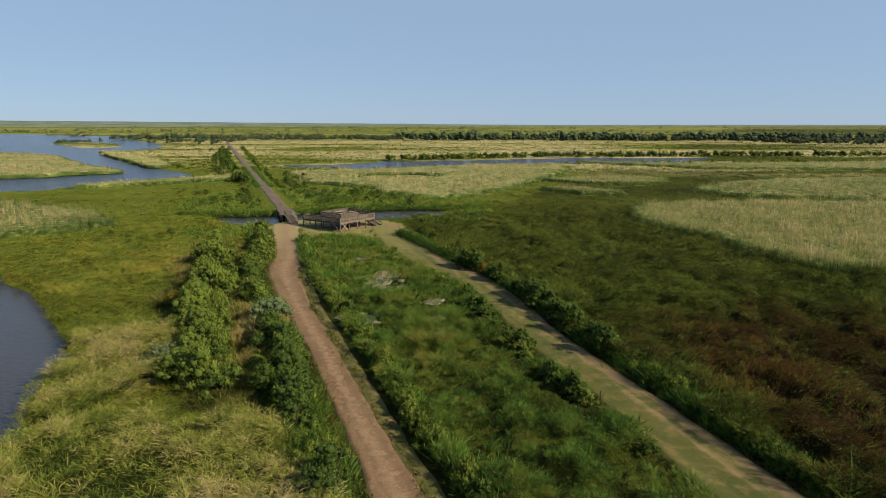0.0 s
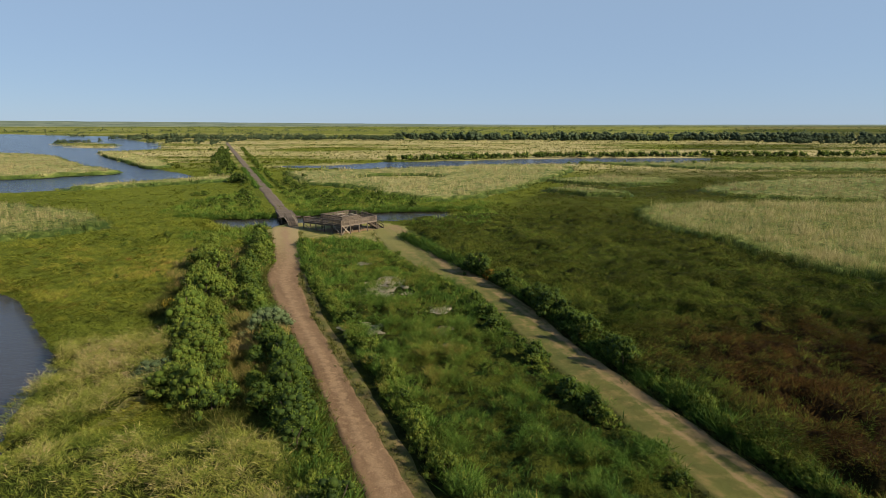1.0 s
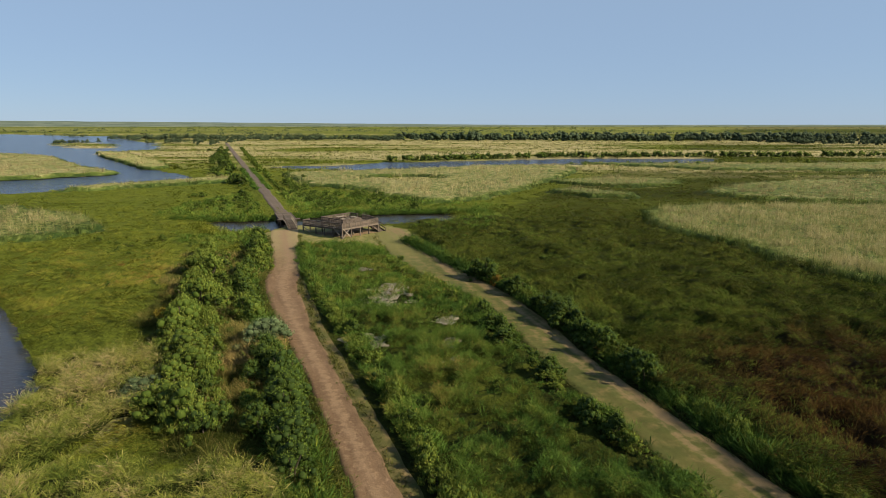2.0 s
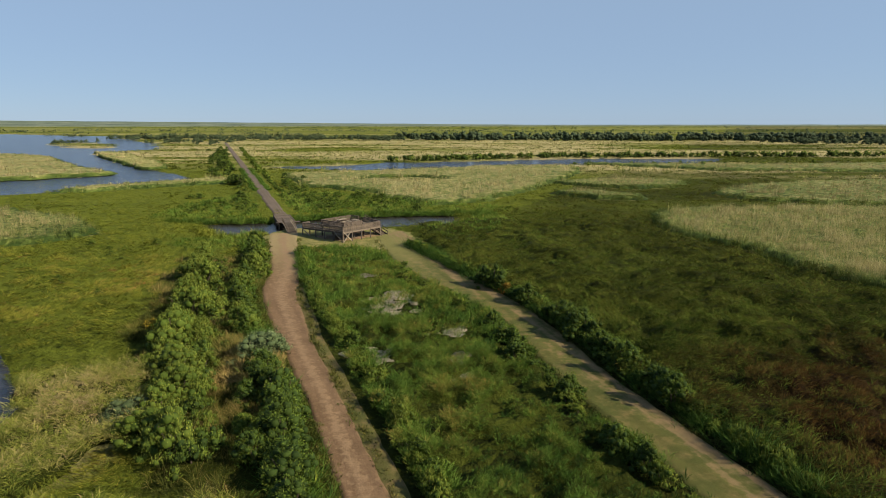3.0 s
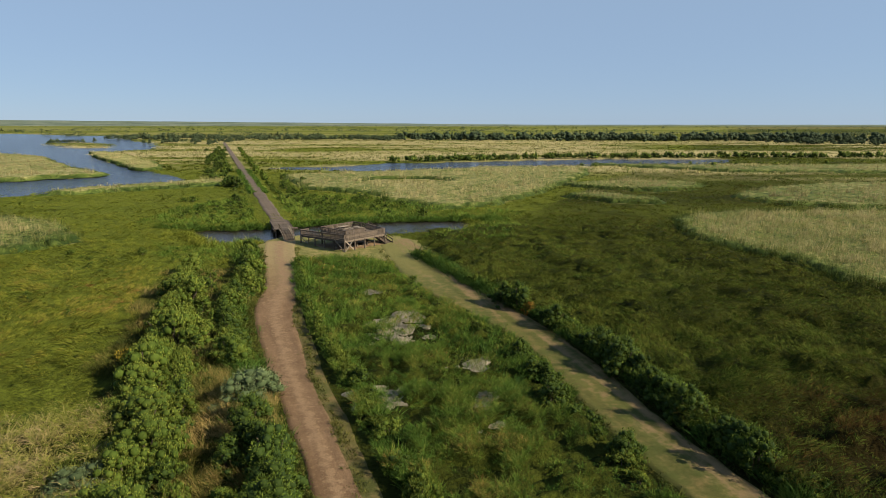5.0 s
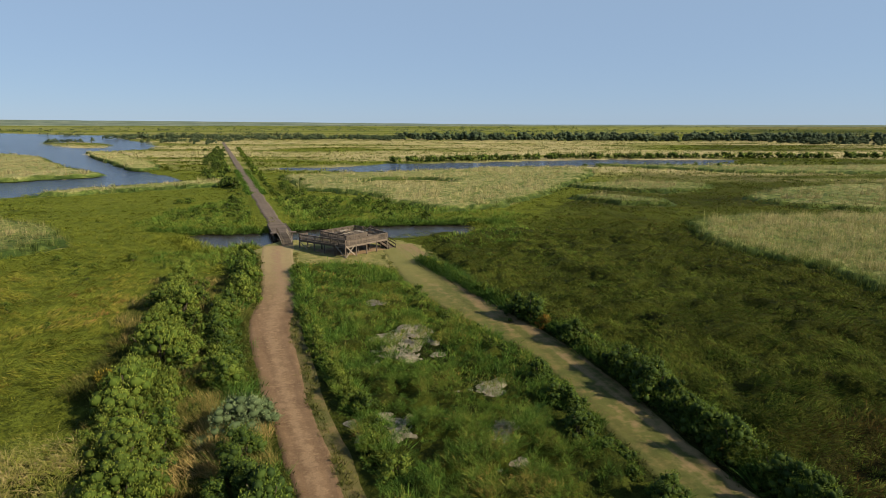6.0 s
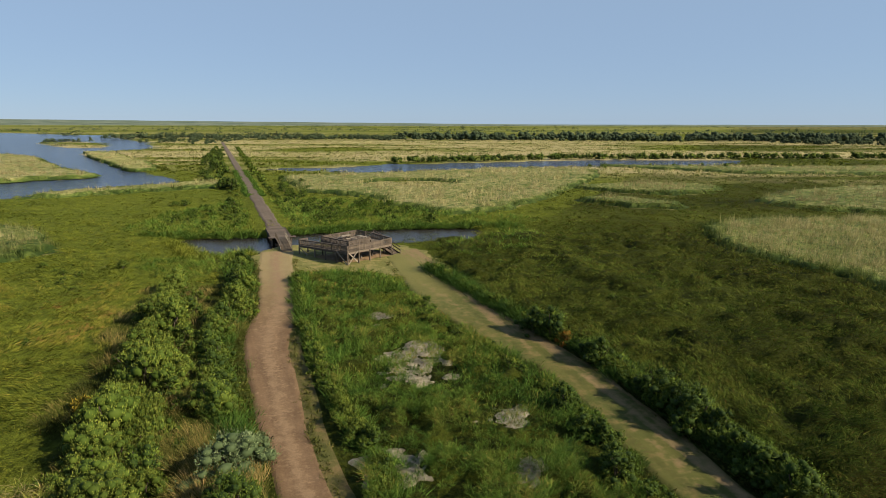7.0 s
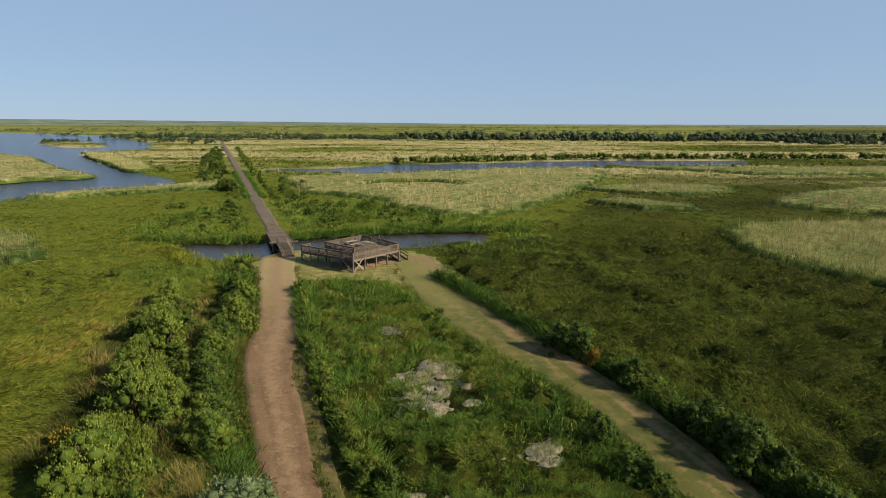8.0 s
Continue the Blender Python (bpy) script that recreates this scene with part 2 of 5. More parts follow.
def vnoise(x, y, size, seed=0):
    """Smooth value noise, 0 to 1, with features of that size in metres."""
    x, y = np.asarray(x) / size + seed * 17.31, np.asarray(y) / size - seed * 9.77
    xi, yi = np.floor(x), np.floor(y)
    fx, fy = x - xi, y - yi
    fx, fy = fx * fx * (3 - 2 * fx), fy * fy * (3 - 2 * fy)

    def h(a, b):
        v = np.sin(a * 127.1 + b * 311.7 + seed * 74.7) * 43758.5453
        return v - np.floor(v)
    return (h(xi, yi) * (1 - fx) + h(xi + 1, yi) * fx) * (1 - fy) + (h(xi, yi + 1) * (1 - fx) + h(xi + 1, yi + 1) * fx) * fy


def fbm(x, y, size, seed=0):
    return (vnoise(x, y, size, seed) + 0.5 * vnoise(x, y, size / 2.1, seed + 1) + 0.25 * vnoise(x, y, size / 4.3, seed + 2)) / 1.75


def poly_dist(x, y, pts):
    """Signed distance to a closed outline: positive inside."""
    x, y = np.asarray(x, float), np.asarray(y, float)
    out = np.full(x.shape, -60.0)
    a = np.array(pts, float)
    lo, hi = a.min(0) - 12, a.max(0) + 12
    k = (x > lo[0]) & (x < hi[0]) & (y > lo[1]) & (y < hi[1])
    if not k.any():
        return out
    px, py = x[k], y[k]
    d2 = np.full(px.shape, 1e12)
    inside = np.zeros(px.shape, bool)
    for (x0, y0), (x1, y1) in zip(a, np.roll(a, -1, 0)):
        ex, ey = x1 - x0, y1 - y0
        t = np.clip(((px - x0) * ex + (py - y0) * ey) / (ex * ex + ey * ey), 0, 1)
        d2 = np.minimum(d2, (px - x0 - t * ex) ** 2 + (py - y0 - t * ey) ** 2)
        if y0 != y1:
            inside ^= ((y0 > py) != (y1 > py)) & (px < ex * (py - y0) / ey + x0)
    out[k] = np.where(inside, 1, -1) * np.sqrt(d2)
    return out


def line_dist(x, y, pts):
    """How far inside a strip (x, y, half width along its middle) a place lies: positive inside."""
    best = np.full(np.shape(x), -1e6)
    for (x0, y0, w0), (x1, y1, w1) in zip(pts, pts[1:]):
        ex, ey = x1 - x0, y1 - y0
        t = np.clip(((x - x0) * ex + (y - y0) * ey) / (ex * ex + ey * ey), 0, 1)
        best = np.maximum(best, w0 + t * (w1 - w0) - np.hypot(x - x0 - t * ex, y - y0 - t * ey))
    return best


def smooth_line(pts, n=6):
    """Catmull-Rom through the points of a strip."""
    p = np.array([pts[0], *pts, pts[-1]], float)
    out = []
    for i in range(1, len(p) - 2):
        for t in np.linspace(0, 1, n, endpoint=False):
            a, b, c, d = p[i - 1:i + 3]
            out.append(tuple(0.5 * (2 * b + (c - a) * t + (2 * a - 5 * b + 4 * c - d) * t * t + (3 * b - a - 3 * c + d) * t ** 3)))
    return out + [tuple(p[-2])]


# ---------------------------------------------------------------- the plan
TRACK = smooth_line([(-30.2, 113, 2.6), (-28.6, 106, 2.4), (-26.7, 99.7, 2.4), (-22.7, 86, 2.25), (-21.7, 79.2, 2.2), (-20.3, 73.3, 1.95), (-17.6, 66.1, 1.8), (-15.5, 60.3, 1.55), (-11.4, 50.6, 1.28), (-7.8, 41.5, 1.22), (-5.6, 35.9, 1.2), (-4.0, 31.8, 1.25), (-2.3, 27.4, 1.4), (0.8, 19, 1.4), (8, 0, 1.4), (24, -42, 1.4)])
VERGE = [(x + 0.6, y, w + 0.6) for x, y, w in TRACK]
MOWN_PATH = smooth_line([(-12, 114, 3.0), (-8.6, 103, 3.6), (-4.8, 90, 3.6), (-0.4, 79.5, 3.0), (2.6, 73.6, 2.5), (4.6, 69.6, 2.2), (6.2, 64, 2.2), (7.4, 59, 2.2), (9.2, 51, 2.1), (11.8, 43, 2.15), (14.0, 36, 2.2), (15.7, 30, 2.4), (16.8, 26, 2.5), (19, 18, 2.5), (24, 0, 2.5), (36, -42, 2.5)])
LAWN = [(-33, 110), (-30, 102), (-24, 101), (-19, 101.5), (-14, 101), (-10, 97), (-4, 100), (-8, 113), (-11, 117), (-18, 120.5), (-26, 119), (-31, 117)]
CHANNEL = [(-51, 121.5), (-46, 117), (-42.5, 111), (-37, 110), (-33, 113.5), (-27, 119), (-20, 122), (-14, 120.5), (-7, 122), (0, 126), (-1, 128), (2, 133), (-1, 137), (-15, 136), (-26, 131), (-36, 126.5), (-46, 125)]
POND = [(-26, 31.5), (-28.5, 36), (-30.5, 40), (-30.6, 44.5), (-34.4, 51), (-39, 55.5), (-45, 61), (-51, 67.5), (-58, 74), (-75, 82), (-100, 75), (-100, 20), (-60, 12), (-32, 28)]
LAKE = [(-116, 176), (-112, 190), (-102, 200), (-90, 218), (-106, 240), (-140, 275), (-205, 362), (-236, 412), (-225, 480), (-300, 620), (-360, 700), (-500, 924), (-825, 1147), (-1300, 1250), (-1300, 500), (-500, 250), (-200, 140)]
ISLAND = [(-146, 217), (-142, 226), (-133, 231), (-128, 238), (-133, 246), (-152, 262), (-185, 300), (-226, 352), (-270, 385), (-420, 420), (-420, 330), (-220, 190)]
ISLAND_FAR = [(-365, 560), (-306, 502), (-264, 474), (-285, 530), (-319, 597), (-388, 650), (-405, 625)]
RIVER = [(-80, 275), (-60, 268), (-30, 262), (-8, 274), (24, 288), (66, 296), (110, 300), (140, 322), (152, 346), (141, 349), (57, 341), (10, 322), (-13, 313), (-32, 312), (-52, 288), (-74, 285)]
WATERS = {"channel": CHANNEL, "pond": POND, "lake": LAKE, "river": RIVER}
REEDS = {
    "round": [(39.5, 126), (37.5, 113), (41, 104), (45, 97.5), (44, 91), (46, 84), (48, 77), (53, 72), (62, 70), (90, 78), (160, 118), (130, 141), (83, 143), (56, 142), (45, 137)],
    "flat": [(72, 174), (74, 160), (88, 150), (107, 144), (160, 140), (240, 190), (158, 210), (119, 205), (90, 192)],
    "sliver": [(28, 175), (31, 168), (38, 160), (47, 158), (51, 164), (44, 173), (37, 179)],
    "oval": [(34, 204), (38, 196), (45, 189), (56, 184), (68, 189), (78, 202), (70, 211), (58, 213), (45, 210)],
    "great": [(-63, 234), (-44, 191), (-24, 178), (-16, 163), (-3, 150), (10, 158), (26, 187), (40, 215), (50, 240), (56, 266), (22, 276), (-6, 258), (-33, 246)],
    "west": [(-73, 99), (-67, 103), (-62, 112), (-74, 126), (-96, 139), (-140, 150), (-150, 100)],
    "shore": [(-112, 172), (-108, 188), (-98, 196), (-84, 214), (-70, 214), (-66, 206), (-92, 186)],
    "knoll": [(-33.5, 49.5), (-31, 53), (-25, 53), (-21.5, 46), (-21.5, 39), (-24, 34), (-27, 36), (-29.3, 41), (-29.5, 45)],
    "front": [(-27, 32), (-21, 34.5), (-15, 36.5), (-10.5, 35.5), (-8, 31), (-6, 27), (-3, 18), (-30, 14), (-34, 26)],
    "islet": ISLAND,
    "spit": [(-238, 400), (-200, 352), (-160, 303), (-138, 268), (-128, 262), (-120, 268), (-134, 292), (-160, 330), (-196, 380), (-226, 412)],
    "pale_far": [(60, 300), (110, 255), (200, 245), (330, 270), (330, 300), (210, 296), (125, 280)],
}
BED = [(-24, 99), (-15, 99.5), (-11, 95), (-7, 86.5), (-4, 79), (0, 72.5), (2.6, 67.5), (4.0, 62), (5.2, 58), (7.1, 51), (9.6, 43), (11.8, 36), (13.3, 30), (14.5, 25), (16, 18), (21, 0), (10, 0), (3.5, 18), (0.6, 27), (-1.4, 32), (-3.1, 36), (-5.1, 41.5), (-8.4, 50.6), (-12.2, 60.3), (-14.5, 66), (-17, 73.3), (-18.3, 79), (-19.6, 86)]
ROUGH = [(-39, 94), (-24, 94), (-22, 75), (-17, 58), (-9, 36), (-18, 36.5), (-24.5, 50), (-31, 62), (-37, 78)]
BANKS = [[(-62, 128), (-40, 125), (-28, 131), (-12, 136), (8, 135), (14, 140), (-2, 152), (-26, 172), (-50, 176), (-64, 150)],
         [(-48, 108), (-39, 108.5), (-34.5, 112), (-32.4, 107), (-33.5, 98), (-38, 95), (-48, 102)], [(-7, 115), (-2, 108), (6, 112), (12, 126), (6, 130), (-3, 123)]]
MUDS = [(-8.3, 55.8, 1.3, 1.7), (-7.8, 72.0, 1.6, 3.4), (-6.2, 68.6, 1.7, 2.2), (-9.9, 67.2, 1.0, 0.8), (-1.0, 62.4, 0.9, 1.4), (-4.8, 61.8, 0.8, 0.6), (-0.9, 56.5, 0.9, 0.9), (-1.0, 50.6, 0.8, 0.5), (0.3, 51.8, 0.6, 0.4), (-2.8, 58.6, 0.8, 0.5), (-11.5, 82.5, 0.8, 0.9)]
ROAD_FROM, ROAD_WAY, ROAD_HALF = Vector((-31.9, 121.0, 0)), Vector((-0.3575, 0.9339, 0)), 1.9
ROAD_LINE = [(ROAD_FROM.x + s * ROAD_WAY.x, ROAD_FROM.y + s * ROAD_WAY.y, ROAD_HALF) for s in (0, 8, 60, 150, 300, 520)]


def water_at(x, y):
    wx, wy = x + (vnoise(x, y, 6, 3) - 0.5) * 2.6, y + (vnoise(x, y, 6, 4) - 0.5) * 2.6
    d = np.maximum.reduce([poly_dist(wx, wy, p) for p in WATERS.values()])
    for isle in (ISLAND, ISLAND_FAR):
        d = np.minimum(d, -poly_dist(wx, wy, isle))
    return d


def far_dry(x, y):
    """Pale reed bands of the open marsh beyond the river: long in x, short in y."""
    v = 0.6 * vnoise(x, y * 4.5, 150, 11) + 0.4 * vnoise(x, y * 4.0, 55, 12)
    k = np.clip((y - 235 + 0.25 * x) / 60, 0, 1) * np.clip((1500 - y) / 700, 0.6, 1)
    v = np.where(y > 820, vnoise(3 * x / np.maximum(y, 1), np.log(np.maximum(y, 1)) * 13, 1.0, 13), v)
    band = np.clip(1 - np.abs(y - 640 - 0.04 * x) / 45, 0, 1) * 0.5
    return np.clip((v + band - 0.43) * 5, 0, 1) * k * np.clip(1.25 - y / 1500, 0.35, 1)


def brown_at(x, y):
    b = np.clip(1.3 - np.hypot((x - 36) / 22, (y - 40) / 17), 0, 1)
    return np.clip(b * 1.6 * (0.45 + 0.9 * fbm(x, y, 7, 21)) + np.clip((x - 6) / 80, 0, 0.35) * fbm(x, y, 22, 22), 0, 1) * (x > 0) * (y < 200)


def east_field(x, y):
    """1 in the dark field east of the paths."""
    return ((x > -0.08 * y - 2) & ((y < 126) | (x > 6 + 0.5 * (y - 126)))) * 1.0


# ---------------------------------------------------------------- mesh tools
def mesh_object(name, verts, faces, material, tone=None, normals=None, extra=None, smooth=False):
    """An object from number arrays; faces all have the same count of corners."""
    verts, faces = np.asarray(verts, np.float32), np.asarray(faces, np.int32)
    me = bpy.data.meshes.new(name)
    me.vertices.add(len(verts))
    me.vertices.foreach_set("co", verts.ravel())
    me.loops.add(faces.size)
    me.loops.foreach_set("vertex_index", faces.ravel())
    me.polygons.add(len(faces))
    me.polygons.foreach_set("loop_start", np.arange(0, faces.size, faces.shape[1], dtype=np.int32))
    if smooth:
        me.polygons.foreach_set("use_smooth", np.ones(len(faces), bool))
    for key, val in ([("tone", tone)] if tone is not None else []) + list((extra or {}).items()):
        me.attributes.new(key, "FLOAT", "POINT").data.foreach_set("value", np.asarray(val, np.float32))
    if normals is not None:
        me.attributes.new("custom_normal", "FLOAT_VECTOR", "POINT").data.foreach_set("vector", np.asarray(normals, np.float32).ravel())
    me.update(calc_edges=True)
    me.materials.append(material)
    return new(name, me)


def kites(P, D, L, W, B, T, tip_tone=0.0, N=None, soft=0.62):
    """Narrow leaves: from P along D, L long, W wide, the tip shifted by B, turned to face N. Gives vertices, triangles, tones and soft normals."""
    n = len(P)
    a = rng.uniform(0, 2 * np.pi, n)
    S = np.stack([np.cos(a), np.sin(a), np.zeros(n)], 1)
    S -= D * (S * D).sum(1, keepdims=True)
    S *= (W * 0.5 / np.maximum(np.linalg.norm(S, axis=1), 1e-3))[:, None]
    mid = P + D * (L * 0.5)[:, None] + B * 0.3
    face = np.cross(mid + S - P, mid - S - P)
    face /= np.maximum(np.linalg.norm(face, axis=1, keepdims=True), 1e-9)
    side = np.where((face * N).sum(1, keepdims=True) < 0, -1.0, 1.0)
    S, turned = S * side, N * soft + face * side * (1 - soft)
    turned /= np.linalg.norm(turned, axis=1, keepdims=True)
    V = np.stack([P, mid - S, mid + S, P + D * L[:, None] + B], 1).reshape(-1, 3)
    i = np.arange(n, dtype=np.int32)[:, None] * 4
    F = np.concatenate([i + [0, 2, 1], i + [1, 2, 3]], 1).reshape(-1, 3)
    tone = np.stack([T - tip_tone, T, T, T + tip_tone], 1).ravel()
    return V, F, np.clip(tone, 0, 1), np.repeat(turned, 4, axis=0)


def part(name, bm, material, parent, label=""):
    me = bpy.data.meshes.new(name)
    bm.to_mesh(me)
    bm.free()
    me.materials.append(material)
    ob = new(name, me)
    ob.parent = parent
    return tagged(ob, label)


def share(name, me, m, parent):
    """One more piece on a mesh that exists already."""
    ob = new(name, me)
    ob.parent = parent
    ob.matrix_basis = m
    return ob


def box(bm, m, sx, sy, sz, bevel=0.0):
    """A box with its foot's middle at the origin of m."""
    made = bmesh.ops.create_cube(bm, size=1, matrix=m @ Matrix.Translation((0, 0, sz / 2)) @ Matrix.Diagonal((sx, sy, sz, 1)))
    if bevel:
        bmesh.ops.bevel(bm, geom=list({e for v in made["verts"] for e in v.link_edges}), offset=bevel, segments=1, affect="EDGES")
    return made


def thing(name, m, label, category, group="", kind=""):
    ob = new(name)
    ob.matrix_basis = m
    return tagged(ob, label, category, group, kind)


# ---------------------------------------------------------------- ground, water, tracks
def spread(lo, fine_lo, fine_hi, hi, step, growth):
    mid = list(np.arange(fine_lo, fine_hi, step))
    up, s, v = [], step, mid[-1]
    while v < hi:
        s *= growth
        v += s
        up.append(min(v, hi))
    down, s, v = [], step, fine_lo
    while v > lo:
        s *= growth
        v -= s
        down.append(max(v, lo))
    return np.array(down[::-1] + mid + up)


def build_ground():
    gx = spread(-4900, -95, 95, 4900, 1.4, 1.08)
    gy = spread(-1500, 16, 150, 4900, 1.35, 1.038)
    X, Y = np.meshgrid(gx, gy)
    x, y = X.ravel(), Y.ravel()
    w = water_at(x, y)
    z = (fbm(x, y, 7, 5) - 0.5) * 0.25 * (np.abs(x) < 400)
    flat = np.maximum.reduce([line_dist(x, y, VERGE), line_dist(x, y, MOWN_PATH), poly_dist(x, y, LAWN)])
    z = np.where(flat > -0.8, -0.05, z)
    z = np.maximum(z, np.clip(0.55 + 0.3 * (line_dist(x, y, ROAD_LINE[1:]) + 0.2), -5, 0.55))
    z = np.where(w > -1.5, np.minimum(z, -0.1 - (w + 1.5) * 0.45), z)
    z = np.maximum(z, -1.4)
    reed = np.maximum.reduce([poly_dist(x, y, p) for p in REEDS.values()])
    dry = np.maximum(np.clip(reed * 0.6, 0, 0.55), far_dry(x, y))
    nx = len(gx)
    i = (np.arange(len(gy) - 1)[:, None] * nx + np.arange(nx - 1)[None]).ravel()
    f = np.stack([i, i + 1, i + nx + 1, i + nx], 1)
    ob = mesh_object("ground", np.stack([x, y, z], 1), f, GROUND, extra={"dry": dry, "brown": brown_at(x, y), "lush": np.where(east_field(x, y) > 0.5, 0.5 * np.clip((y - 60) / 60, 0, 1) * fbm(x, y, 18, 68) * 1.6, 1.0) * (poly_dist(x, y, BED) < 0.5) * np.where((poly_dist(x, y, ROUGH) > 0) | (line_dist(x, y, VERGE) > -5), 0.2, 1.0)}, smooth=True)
    tagged(ob, "flat green and brown marsh ground reaching the horizon", "ground", kind="structure")


def build_water(name, pts, material, label, step):
    a = np.array(pts)
    lo, hi = a.min(0) - 3, a.max(0) + 3
    gx, gy = (np.linspace(lo[k], hi[k], int((hi[k] - lo[k]) / step) + 2) for k in (0, 1))
    X, Y = np.meshgrid(gx, gy)
    i = (np.arange(len(gy) - 1)[:, None] * len(gx) + np.arange(len(gx) - 1)[None]).ravel()
    f = np.stack([i, i + 1, i + len(gx) + 1, i + len(gx)], 1)
    ob = mesh_object(name, np.stack([X.ravel(), Y.ravel(), np.full(X.size, -0.42)], 1), f, material)
    tagged(ob, label, "water", kind="structure")


def build_strip(name, line, material, label, category, z, across=10, ruts=0.0, ragged=0.25):
    """A worn surface along a line, with ragged edges that dip into the ground."""
    P = np.array(line)
    fine = []
    for a, b in zip(P, P[1:]):
        k = max(2, int(np.hypot(*(b - a)[:2]) / 0.5))
        fine += [a + (b - a) * t for t in np.linspace(0, 1, k, endpoint=False)]
    P = np.array(fine + [P[-1]])
    d = np.gradient(P[:, :2], axis=0)
    d /= np.linalg.norm(d, axis=1, keepdims=True)
    nrm = np.stack([-d[:, 1], d[:, 0]], 1)
    s = np.linspace(-1, 1, across + 1)
    edge = 1 + ragged * (vnoise(P[:, 0], P[:, 1], 1.6, 31) - 0.5) / P[:, 2]
    XY = P[:, None, :2] + nrm[:, None, :] * (s[None, :, None] * (P[:, 2] * edge)[:, None, None])
    h = z + (vnoise(XY[..., 0], XY[..., 1], 2.6, 33) - 0.5) * 0.03 - ruts * (np.abs(np.abs(s)[None] - 0.45) < 0.12)
    h = np.where(np.abs(s)[None] > 0.99, z - 0.14, h)
    V = np.concatenate([XY, h[..., None]], 2).reshape(-1, 3)
    nx = across + 1
    i = (np.arange(len(P) - 1)[:, None] * nx + np.arange(across)[None]).ravel()
    f = np.stack([i, i + 1, i + nx + 1, i + nx], 1)
    ob = mesh_object(name, V, f, material, smooth=True, extra={"side": np.tile(s, len(P))})
    return tagged(ob, label, category, kind="structure")


def build_patch(name, pts, material, label, category, z, step=0.5, ragged=1.2, uneven=0.03):
    """A ragged sheet of ground inside an outline."""
    a = np.array(pts)
    lo, hi = a.min(0) - 1, a.max(0) + 1
    gx, gy = np.arange(lo[0], hi[0], step), np.arange(lo[1], hi[1], step)
    X, Y = np.meshgrid(gx, gy)
    d = poly_dist(X + (vnoise(X, Y, 1.3, 41) - 0.5) * ragged, Y + (vnoise(X, Y, 1.3, 42) - 0.5) * ragged, pts)
    Z = z + np.clip(d * 0.3, -0.25, 0) + (fbm(X, Y, 0.8, 43) - 0.5) * uneven
    i = (np.arange(len(gy) - 1)[:, None] * len(gx) + np.arange(len(gx) - 1)[None]).ravel()
    i = i[d.ravel()[i] > -0.9]
    f = np.stack([i, i + 1, i + len(gx) + 1, i + len(gx)], 1)
    used, inv = np.unique(f, return_inverse=True)
    V = np.stack([X.ravel(), Y.ravel(), Z.ravel()], 1)[used]
    ob = mesh_object(name, V, inv.reshape(f.shape), material, smooth=True)
    return tagged(ob, label, category, kind="structure")


build_ground()
build_water("water_channel", CHANNEL, WATER_NEAR, "dark still channel water beside the viewing deck", 6)
build_water("water_pond", POND, WATER_NEAR, "dark rippled pond water edged by reeds", 6)
build_water("water_lake", LAKE, WATER_FAR, "blue lake water with reedy islands", 60)
build_water("water_river", RIVER, WATER_FAR, "blue winding river between reed beds", 20)
build_strip("mown_verge", VERGE, MOWN, "narrow mown grass verge beside the dirt track", "verge", 0.035, 8)
build_strip("dirt_track", TRACK, DIRT, "reddish packed dirt track with worn wheel lines", "track", 0.065, 16, 0.02, 0.22)
build_strip("mown_path", MOWN_PATH, MOWN_WORN, "mown grass path with dry tan patches", "path", 0.05, 14)
build_patch("lawn", LAWN, MOWN, "mown lawn round the wooden viewing deck", "lawn", 0.02)
for mx, my, ma, mb in ((-7.4, 70.4, 3.0, 5.4), (-8.2, 56.2, 2.2, 3.0), (-0.9, 62.0, 1.6, 2.2), (-0.8, 54.5, 1.4, 3.2), (-11.3, 82, 1.8, 2.2)):
    ring = [(mx + ma * (1 + 0.25 * math.sin(3 * a + mx)) * math.cos(a), my + mb * (1 + 0.25 * math.cos(2 * a + my)) * math.sin(a)) for a in np.linspace(0, 2 * math.pi, 14, endpoint=False)]
    build_patch("mud_flat", ring, MUD, "pale dry grey mud between the rushes", "mud", 0.05, 0.2, 3.6, 0.42)


# ---------------------------------------------------------------- grass, reeds and rushes
def scatter(y0, y1, amount, power=2.2, margin=5.0):
    """Places in the open country ahead, amount to the square metre, thinning out with distance."""
    out = []
    edges = np.geomspace(y0, y1, 70)
    for a, b in zip(edges, edges[1:]):
        half = 0.765 * b + margin
        n = int(2 * half * (b - a) * amount * (30 / max(0.5 * (a + b) - 28, 30)) ** power)
        out.append(np.stack([rng.uniform(-half, half, n), rng.uniform(a, b, n)], 1))
    return np.concatenate(out)


